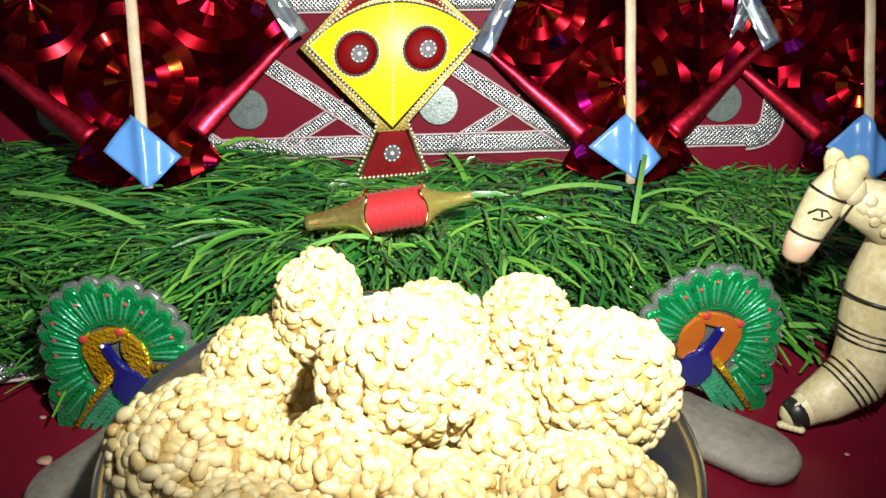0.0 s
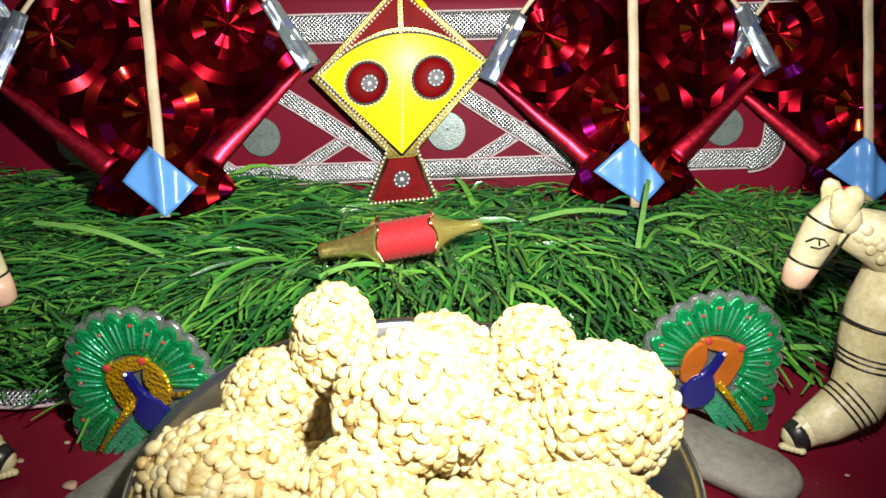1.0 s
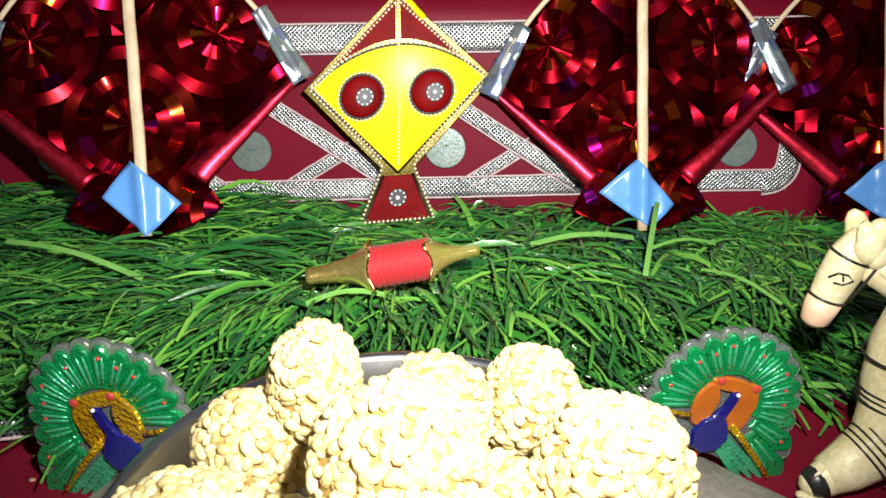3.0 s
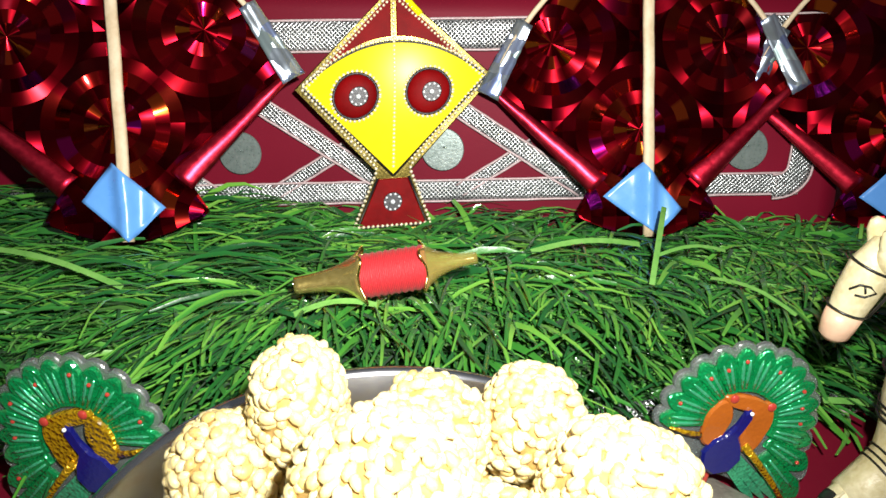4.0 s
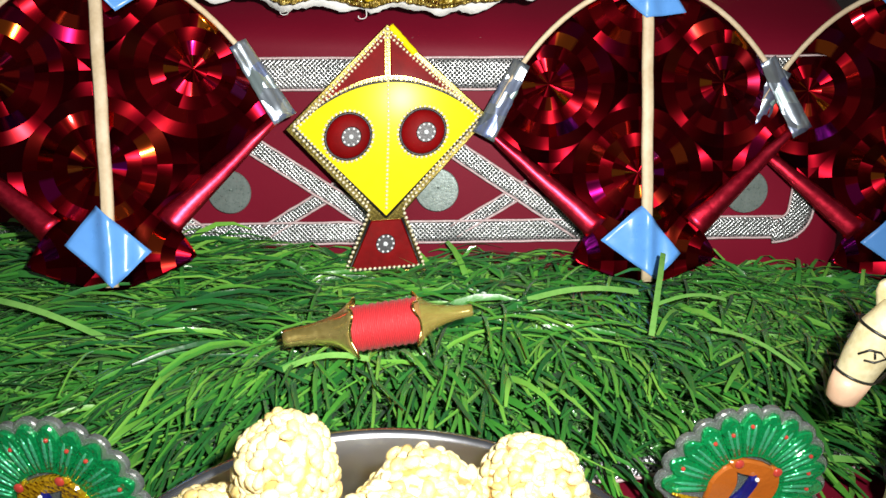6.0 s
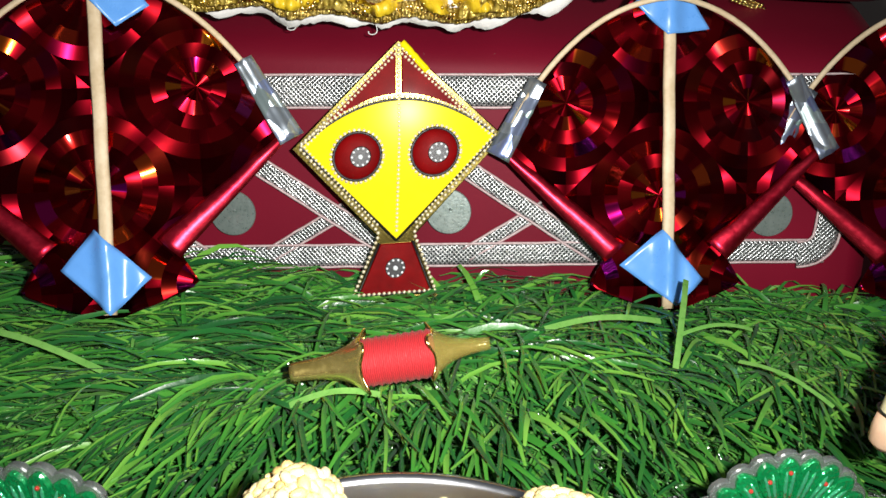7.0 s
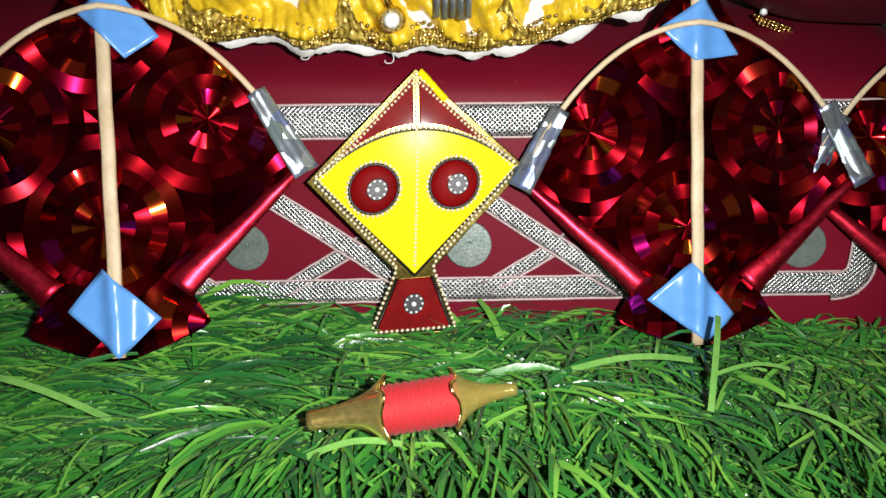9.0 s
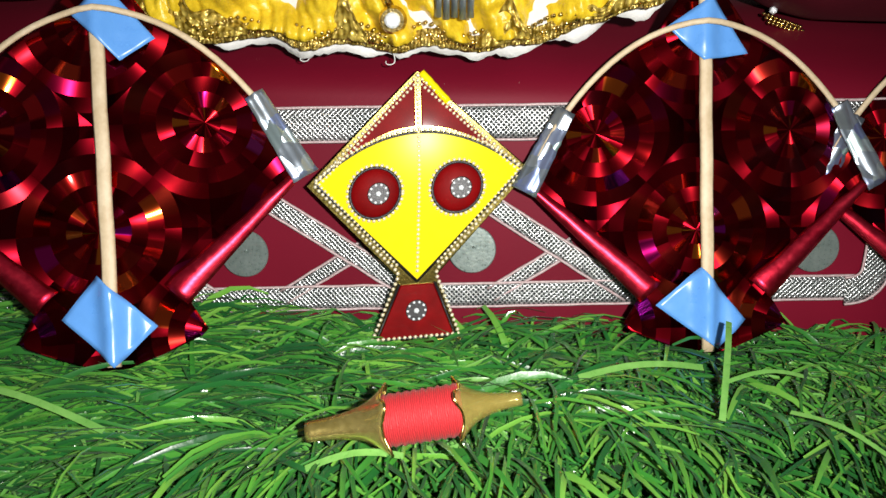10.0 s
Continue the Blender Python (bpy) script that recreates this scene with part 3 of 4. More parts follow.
def kite(m, label, stickers):
    k = thing("paper_kite", m, label, "kite", "red foil kites")
    bm = bmesh.new()
    grid = []
    nv, nu = 64, 30
    for j in range(nv + 1):
        v = 0.134 * j / nv
        w = kite_width(v)
        grid.append([bm.verts.new((w * (2 * i / nu - 1), v, belly(w * (2 * i / nu - 1), v))) for i in range(nu + 1)])
    for a, b in zip(grid, grid[1:]):
        for i in range(nu):
            bm.faces.new((a[i], a[i + 1], b[i + 1], b[i]))
    solidify(part("foil", bm, FOIL, k, "crimson holographic foil with rings and petals"), 0.0003, -1)
    for s in (-1, 1):
        # the hem: foil turned over along the lower edge, plain side out, highest along its middle
        bm = bmesh.new()
        rows_ = []
        for i in range(25):
            f = i / 24
            out = Vector((s * (0.0228 + 0.0380 * f), 0.0185 + 0.0395 * f))
            inward = Vector((-s * 0.72, 0.70)) * (0.0100 - 0.0068 * f + 0.0006 * noise.noise((f * 6, s, 4)))
            row = []
            for k_ in range(9):
                q = k_ / 8
                u, v = out.x + inward.x * q, out.y + inward.y * q
                row.append(bm.verts.new((u, v, belly(u, v) + 0.0004 + (0.0027 - 0.0012 * f) * math.sin(math.pi * min(1.0, 0.10 + 0.9 * q)) ** 0.8)))
            rows_.append(row)
        for a, b in zip(rows_, rows_[1:]):
            for i in range(8):
                bm.faces.new((a[i], a[i + 1], b[i + 1], b[i]) if s > 0 else (a[i], b[i], b[i + 1], a[i + 1]))
        bmesh.ops.recalc_face_normals(bm, faces=bm.faces)
        solidify(part("folded_edge", bm, FOLD, k, "glossy plain red turned-over foil edge"), 0.0003, -1)
        # the crumpled tape that holds the bow's end
        bm = bmesh.new()
        c0, c1 = Vector((s * 0.0472, 0.0852, 0)), Vector((s * 0.0622, 0.0575, 0))
        side = Vector((0.0275, s * 0.0150, 0)).normalized()
        rows_ = []
        for i, p in enumerate(line(c0, c1, 14)):
            wide = 0.0066 + 0.0026 * i / 14 + (0.0006 * noise.noise((i * 0.9, s, 1)))
            row = []
            for q in range(7):
                c = p + side * wide * (q / 6 - 0.5)
                ridge = 0.0016 * math.exp(-((q / 6 - 0.5) / 0.16) ** 2)
                row.append(bm.verts.new((c.x, c.y, belly(c.x, c.y) + (0.0020 if s < 0 else 0.0038) + ridge + 0.0007 * noise.noise((c.x * 330, c.y * 330, s)))))
            rows_.append(row)
        for a, b in zip(rows_, rows_[1:]):
            for q in range(6):
                bm.faces.new((a[q], a[q + 1], b[q + 1], b[q]))
        solidify(part("tape", bm, TAPE, k, "crumpled silver foil tape"), 0.0003)
    bm = bmesh.new()
    pts = [(x, y, swell(x) + 0.0021 + 0.0026 * math.exp(-(x / 0.007) ** 2)) for x, y in (bow_point(-1 + 2 * i / 40) for i in range(41))]
    tube(bm, pts, 0.00105, 8, 0.7, (0, 0, 1))
    part("bow", bm, BAMBOO, k, "thin bent bamboo strip")
    bm = bmesh.new()
    tube(bm, [(0.00012 * math.sin(i * 1.7), 0.001 + 0.129 * i / 16, 0.0020) for i in range(17)], 0.0023, 8, 0.45, (0, 0, 1))
    part("spine", bm, BAMBOO, k, "flat pale bamboo spine")
    for corners in stickers:
        bm = bmesh.new()
        n_ = 14
        c = [Vector(p) * 0.001 for p in corners]
        rows_ = []
        for j in range(n_ + 1):
            row = []
            for i in range(n_ + 1):
                p = c[0].lerp(c[1], i / n_).lerp(c[3].lerp(c[2], i / n_), j / n_)
                over = 0.0038 * math.exp(-(p.x / 0.0032) ** 2) if p.y < 0.06 else 0.0029 * math.exp(-(p.x / 0.0042) ** 2)
                row.append(bm.verts.new((p.x, p.y, belly(p.x, p.y) + 0.0008 + over + 0.0003 * noise.noise((p.x * 240, p.y * 240, 5)))))
            rows_.append(row)
        for a, b in zip(rows_, rows_[1:]):
            for i in range(n_):
                bm.faces.new((a[i], a[i + 1], b[i + 1], b[i]))
        solidify(part("sticker", bm, BLUE, k, "sky blue square paper sticker"), 0.00025)
    return k


def kite_pose(foot, top, slope):
    """Stands a kite with its foot and its bow's crown at these places; slope is its plane's (dy/dx, dy/dz)."""
    z = Vector((slope[0], -1, slope[1])).normalized()
    y = (Vector(top) - Vector(foot))
    y = (y - z * y.dot(z)).normalized()
    return basis(foot, y.cross(z), y, z)


# corners of the lower and the upper sticker on each kite, in millimetres from its foot
PATCHES = (((-3.7, 29.5), (-15.2, 16.6), (0.6, 0.8), (13.4, 12.5)), ((4.0, 121.0), (-8.0, 113.0), (6.4, 97.2), (17.4, 104.5)))
LOOSE_PATCHES = (((-2.4, 30.3), (-17.5, 17.1), (3.4, 1.6), (13.6, 11.5)), ((2.5, 122.4), (-12.7, 112.6), (-1.2, 100.6), (15.3, 103.0)))
KITE = "shiny red holographic foil kite with bamboo bow leaning on the step"
first = kite(kite_pose((-0.1072, 0.2942, 0.0394), (-0.1193, 0.3451, 0.1414), (0.177, 0.52)), KITE, PATCHES)
second = kite(kite_pose((0.0852, 0.3287, 0.0314), (0.0797, 0.3683, 0.1390), (0.042, 0.37)), KITE, LOOSE_PATCHES)
copy_thing(second, kite_pose((0.1888, 0.3345, 0.0320), (0.1803, 0.3737, 0.1432), (0.02, 0.36)))
copy_thing(first, kite_pose((-0.2350, 0.3200, 0.0400), (-0.2450, 0.3640, 0.1450), (0.05, 0.43)))


# ---- the enamelled kite ornament ----
def ornament():
    x = Vector((0.0730, 0.0080, 0.0050)).normalized()
    z = Vector((0.0880, -0.9500, 0.2850)).normalized()
    x = (x - z * x.dot(z)).normalized()
    o = thing("kite_ornament", basis((-0.0163, 0.3505, 0.0858), x, z.cross(x), z), "yellow and red enamelled metal kite ornament with gold beading", "ornament")
    H, W_ = 0.0364, 0.0384
    rim = [(0, H), (-W_, 0.0), (-0.0072, -0.0338), (-0.0072, -0.0358), (-0.0162, -0.0582), (0.0162, -0.0582), (0.0072, -0.0358), (0.0072, -0.0338), (W_, 0.0)]
    bm = bmesh.new()
    plate(bm, [(px_ * 1.022, py_ * 1.012) for px_, py_ in rim], -0.0016, 0.0, 0.0004)
    part("back_plate", bm, OLIVE_GOLD, o, "gilded metal plate", False)
    arc = [(-0.0356 + 0.0712 * i / 24, 0.0004 + 0.0150 * (1 - (2 * i / 24 - 1) ** 2)) for i in range(25)]
    bm = bmesh.new()
    plate(bm, arc + [(0, -0.0357)], 0.0, 0.0012, 0.0003)
    part("enamel_field", bm, YELLOW, o, "bright yellow enamel", False)
    for s in (-1, 1):
        bm = bmesh.new()
        edge_pts = [(s * (0.0010 + 0.0305 * i / 12), 0.0178 - 0.0140 * (i / 12) ** 1.9) for i in range(13)]
        out = edge_pts + [(s * 0.0010, 0.0335)]
        plate(bm, out if s > 0 else out[::-1], 0.0, 0.0011, 0.0005)
        part("enamel_field", bm, RED_ENAMEL, o, "deep red enamel", False)
        bm = bmesh.new()
        cx, cy = s * 0.0143 - 0.0010, -0.0042
        lathe(bm, [(0.0086, 0.0004), (0.0083, 0.0010), (0.0070, 0.0016), (0.0052, 0.0020), (0.0032, 0.0022), (0.0003, 0.0023)], 40)
        bmesh.ops.translate(bm, verts=bm.verts, vec=(cx, cy, 0.0008))
        bmesh.ops.recalc_face_normals(bm, faces=bm.faces)
        eye = part("red_disc", bm, RED_ENAMEL, o, "round red enamel disc")
        bm = bmesh.new()
        tube(bm, [(cx + 0.0087 * math.cos(a), cy + 0.0087 * math.sin(a), 0.0016) for a in (2 * math.pi * j / 48 for j in range(49))], 0.00060, 6, cap=False)
        part("eye_border", bm, BLACKENED, eye, "thin black line round the disc")
        bm = bmesh.new()
        ring = [(cx + 0.0096 * math.cos(a), cy + 0.0096 * math.sin(a), 0.0016) for a in (2 * math.pi * j / 48 for j in range(49))]
        beads(bm, ring, 0.00078, 0.0018)
        tagged(part("bead_ring", bm, PALE_GOLD, eye, "ring of gold beads"), kind="stuff")
        jewel(o, cx + 0.0012, cy - 0.0002, 0.0031)
    bm = bmesh.new()
    plate(bm, [(-0.0058, -0.0372), (-0.0134, -0.0560), (0.0134, -0.0560), (0.0058, -0.0372)], 0.0, 0.0012, 0.0005)
    part("tail_enamel", bm, RED_ENAMEL, o, "red enamel tail", False)
    jewel(o, 0, -0.0465, 0.0012)
    bm = bmesh.new()
    tube(bm, [(x_ * 1.012, y_ * 1.012, 0.0008) for x_, y_ in [(0, -0.0357)] + arc + [(0, -0.0357)]], 0.00055, 6)
    tube(bm, [(x_, y_, 0.0008) for x_, y_ in ((-0.0062, -0.0368), (-0.0141, -0.0564), (0.0141, -0.0564), (0.0062, -0.0368))], 0.00055, 6)
    part("border_line", bm, BLACKENED, o, "dark metal line round the enamel fields")
    bm = bmesh.new()
    loop = [(px_ * 0.950, py_ * 0.962, 0.0009) for px_, py_ in rim + rim[:1]]
    beads(bm, loop, 0.00080, 0.0019)
    tagged(part("beaded_rim", bm, PALE_GOLD, o, "twisted gold wire rim"), kind="stuff")
    bm = bmesh.new()
    inner = [(px_ * 0.905, py_ * 0.905, 0.0009) for px_, py_ in rim[:3]]
    beads(bm, inner, 0.0007, 0.0017)
    beads(bm, [(-p[0], p[1], p[2]) for p in inner], 0.0007, 0.0017)
    beads(bm, [(a, b + 0.0012, 0.0011) for a, b in arc], 0.0008, 0.0019)
    beads(bm, line((0, 0.0332, 0.0012), (0, -0.0335, 0.0014), 2), 0.0007, 0.0016)
    tagged(part("bead_line", bm, PALE_GOLD, o, "fine gold bead lines"), kind="stuff")
    bm = bmesh.new()
    tube(bm, [p + Vector((0.0004 * noise.noise(p * 900), 0, 0)) for p in line((0.0012, H - 0.0005, 0.0009), (0.0105, H - 0.0112, 0.0009), 10)], 0.0013, 8, 0.7)
    part("wax_smear", bm, YELLOW, o, "smear of yellow enamel on the rim")
    # the hand-cut plate leans: its top sits to one side of its tail
    def lean(y):
        return y * (0.060 if y > 0 else 0.098)

    for ob in o.children_recursive:
        if ob.name.startswith("crystal"):
            ob.location.x += lean(ob.location.y)
        else:
            for v_ in ob.data.vertices:
                v_.co.x += lean(v_.co.y)
    return o


def jewel(parent, x, y, z):
    """A small flower of set crystals."""
    bm = bmesh.new()
    bmesh.ops.create_cone(bm, cap_ends=True, segments=24, radius1=0.0040, radius2=0.0036, depth=0.0009, matrix=Matrix.Translation((x, y, z)))
    setting = part("jewel", bm, BLACKENED, parent, "flower of clear crystals in a dark setting", False)
    for j in range(11):
        a, r, s = (2 * math.pi * j / 10, 0.0031, 0.55) if j < 10 else (0, 0, 1.10)
        piece("crystal", CRYSTAL_ME, setting, Matrix.Translation((x + r * math.cos(a), y + r * math.sin(a), z + 0.0006)) @ Matrix.Scale(s, 4))


bm = bmesh.new()
bmesh.ops.create_icosphere(bm, subdivisions=1, radius=0.001)
CRYSTAL_ME = shared("crystal", bm, CRYSTAL)
BLACKENED = plain("blackened_metal", (0.006, 0.006, 0.008), (0.02, 0.02, 0.022), 400, 0.4, 0.2)
ornament()


# ---- spool ----
def spool():
    a, b = Vector((-0.0412, 0.2570, 0.0450)), Vector((0.0148, 0.2620, 0.0540))
    x = (b - a).normalized()
    z = (Vector((0, -0.35, 0.94)) - x * x.dot(Vector((0, -0.35, 0.94)))).normalized()
    o = thing("thread_spool", basis(a, x, z.cross(x), z), "gilded boat-shaped spool wound with red thread lying on grass", "thread spool")
    bm = bmesh.new()
    n_ = 26
    prof_ = [0.0205 + 0.0212 * i / n_ for i in range(n_ + 1)]
    tube(bm, [(p, 0, -0.0006) for p in prof_], [0.0070 + 0.0003 * math.sin(i * 2.4) - (0.0008 if i in (0, n_) else 0) for i in range(n_ + 1)], 24)
    part("thread", bm, THREAD, o, "wound glossy red thread")
    for s, x0, x1 in ((-1, 0.0205, 0.0), (1, 0.0415, 0.0575)):
        bm = bmesh.new()
        rings = [[bm.verts.new(cone_point(x0, x1, s, i / 14, 2 * math.pi * k / 40)) for k in range(40)] for i in range(15)]
        for p, q in zip(rings, rings[1:]):
            for k in range(40):
                bm.faces.new((p[k], p[(k + 1) % 40], q[(k + 1) % 40], q[k]))
        bm.faces.new(rings[-1])
        bmesh.ops.recalc_face_normals(bm, faces=bm.faces)
        cone = solidify(part("end_cone", bm, BRASS_CLEAR if s < 0 else AMBER_CLEAR, o, "gilded tapering end with a wavy lip" if s < 0 else "see-through amber plastic end"), 0.0004)
        bm = bmesh.new()
        tube(bm, [cone_point(x0, x1, s, 0.0, 2 * math.pi * k / 60) for k in range(61)], 0.0004, 6, cap=False)
        part("lip", bm, GOLD, cone, "bright gold crimped edge")


def cone_point(x0, x1, s, f, ang):
    """A flared, pointed lip that shrinks fast into a slim neck."""
    point = (0.5 + 0.5 * math.cos(4 * ang - 0.9)) ** 2
    flare = max(0.0, 1 - f * 3.2)
    r = 0.0027 + 0.0042 * (1 - f) ** 2.4 + 0.0034 * point * flare ** 1.5
    if s > 0:
        r *= 0.9 - 0.25 * f
    return (x0 + (x1 - x0) * f - s * 0.0016 * point * flare, math.cos(ang) * r, math.sin(ang) * r * 0.92)


spool()


# ---- bowl and sesame sweets ----
BOWL = Vector((-0.0035, 0.1535, 0.0))
bm = bmesh.new()
lathe(bm, [(0.0, 0.0030), (0.040, 0.0030), (0.047, 0.0042), (0.0535, 0.0085), (0.0585, 0.0160), (0.0625, 0.0260), (0.0655, 0.0385),
           (0.0668, 0.0402), (0.0682, 0.0400), (0.0686, 0.0388), (0.0675, 0.0376), (0.0642, 0.0262), (0.0602, 0.0160), (0.0548, 0.0070), (0.047, 0.0012), (0.040, 0.0004), (0.0, 0.0004)], 96)
bmesh.ops.recalc_face_normals(bm, faces=bm.faces)
tagged(part("steel_bowl", bm, STEEL, None, "", True, Matrix.Translation(BOWL)), "shallow polished steel bowl heaped with sesame balls", "bowl")

bm = bmesh.new()
bmesh.ops.create_uvsphere(bm, u_segments=8, v_segments=6, radius=1)
for v_ in bm.verts:
    taper = 1 - 0.25 * v_.co.x
    v_.co = Vector((v_.co.x * 1.0, v_.co.y * 0.62 * taper, v_.co.z * 0.54 * taper))
SEED_ME = shared("seed", bm, SEED)
SEED_V = np.array([v_.co for v_ in SEED_ME.vertices])
SEED_F = [tuple(p.vertices) for p in SEED_ME.polygons]


def sesame_ball(centre, radius, stretch, seed, label, singles=290):
    rng = np.random.default_rng(seed)
    c = Vector(centre)
    ball = thing("sesame_ball", Matrix.Translation(c), label, "sweet", "sesame balls in the bowl")

    def surface(d):
        lump = 1 + 0.11 * noise.noise(d * 1.7 + Vector((seed, 0, 0))) + 0.03 * noise.noise(d * 4 + Vector((0, seed, 0)))
        return Vector((d.x * stretch[0], d.y * stretch[1], d.z * stretch[2])) * radius * lump

    bm = bmesh.new()
    bmesh.ops.create_icosphere(bm, subdivisions=3, radius=1)
    for v_ in bm.verts:
        v_.co = surface(v_.co.normalized()) * 0.984
    part("core", bm, SYRUP, ball, "hardened brown sugar syrup")
    count = int(4 * math.pi * radius ** 2 * 1.70 / (math.pi * 0.00196 * 0.00134))
    toward = Vector((-0.1, -0.62, 0.78))
    verts, faces, single = [], [], 0
    order = []
    for i in range(count):
        zz = 1 - 2 * (i + 0.5) / count
        ph = i * 2.399963 + rng.normal(0, 0.12)
        d = Vector((math.sqrt(max(0, 1 - zz * zz)) * math.cos(ph), math.sqrt(max(0, 1 - zz * zz)) * math.sin(ph), zz))
        d = (d + Vector(rng.normal(0, 0.022, 3))).normalized()
        order.append((-d.dot(toward), i, d))
    for _, i, d in sorted(order):
        t = d.orthogonal().normalized()
        t = Matrix.Rotation(rng.uniform(0, 2 * math.pi), 3, d) @ t
        n_ = (d + Vector(rng.normal(0, 0.23, 3))).normalized()
        t = (t - n_ * t.dot(n_)).normalized()
        s = rng.uniform(0.00165, 0.00245)
        m = basis(surface(d) + d * rng.normal(-0.0001, 0.0004), t * s, n_.cross(t) * s * rng.uniform(0.88, 1.15), n_ * s)
        if single < singles:
            piece("seed", SEED_ME, ball, m)
            single += 1
        else:
            mm = np.array(m)
            base = len(verts)
            verts += [tuple(p) for p in SEED_V @ mm[:3, :3].T + mm[:3, 3]]
            faces += [tuple(base + k for k in f) for f in SEED_F]
    if verts:
        me = bpy.data.meshes.new("seed_coat")
        me.from_pydata(verts, [], faces)
        me.materials.append(SEED)
        me.shade_smooth()
        ob = tagged(new("seed_coat", me), kind="stuff")
        ob.parent = ball
    return ball


BALLS = (
    ((-0.0043, 0.1426, 0.0652), 0.0164, (1.02, 1.0, 0.93), "large round pale sesame ball on top of the heap"),
    ((0.0397, 0.1473, 0.0606), 0.0152, (0.98, 1.0, 1.0), "round pale sesame ball leaning near the bowl rim"),
    ((-0.0257, 0.1764, 0.0600), 0.0122, (0.86, 0.9, 1.16), "tall egg-shaped sesame ball at the back of the heap"),
    ((0.0030, 0.1747, 0.0535), 0.0125, (1.0, 1.0, 1.0), "sesame ball half hidden behind the top one"),
    ((0.0266, 0.1827, 0.0510), 0.0125, (0.95, 1.0, 1.1), "smaller sesame ball by the far rim"),
    ((-0.0408, 0.1721, 0.0432), 0.0138, (0.98, 1.0, 1.0), "knobbly sesame ball by the rim"),
    ((-0.0422, 0.1258, 0.0575), 0.0152, (1.03, 1.0, 0.84), "wide flattened sesame ball at the front"),
    ((-0.0146, 0.1267, 0.0525), 0.0130, (1.02, 1.0, 0.95), "sesame ball tucked below the top one"),
    ((0.0172, 0.1471, 0.0469), 0.0130, (1.0, 1.0, 1.0), "sesame ball wedged between larger ones"),
    ((0.0050, 0.1150, 0.0520), 0.0122, (1.0, 1.0, 1.0), "small sesame ball at the front of the heap"),
    ((0.0305, 0.1110, 0.0570), 0.0148, (1.05, 1.0, 0.95), "broad sesame ball at the front of the heap"),
    ((-0.0290, 0.1000, 0.0540), 0.0150, (1.05, 1.0, 0.95), "pale sesame ball at the front rim"),
    ((-0.0280, 0.1480, 0.0265), 0.0165, (1.0, 1.0, 1.0), "sesame ball in the lower layer of the heap"),
    ((0.0060, 0.1800, 0.0270), 0.0165, (1.0, 1.0, 1.0), "sesame ball in the lower layer of the heap"),
    ((0.0340, 0.1540, 0.0275), 0.0165, (1.0, 1.0, 1.0), "sesame ball in the lower layer of the heap"),
    ((0.0040, 0.1200, 0.0240), 0.0165, (1.0, 1.0, 1.0), "sesame ball in the lower layer of the heap"),
)
for i, (c, r, st, lab) in enumerate(BALLS):
    sesame_ball(c, r, st, i + 1, lab, 60 if "lower layer" in lab else 290)


# ---- peacocks ----
def fan_outline(radius, scallops, a0, a1, depth, steps=7):
    pts = []
    for i in range(scallops):
        for k in range(steps):
            f = (i + k / steps) / scallops
            a = a0 + (a1 - a0) * f
            r = radius * (1 - depth + depth * math.sin(math.pi * k / steps) ** 0.6)
            pts.append((r * math.cos(a), r * math.sin(a)))
    pts.append((radius * (1 - depth) * math.cos(a1), radius * (1 - depth) * math.sin(a1)))
    return pts


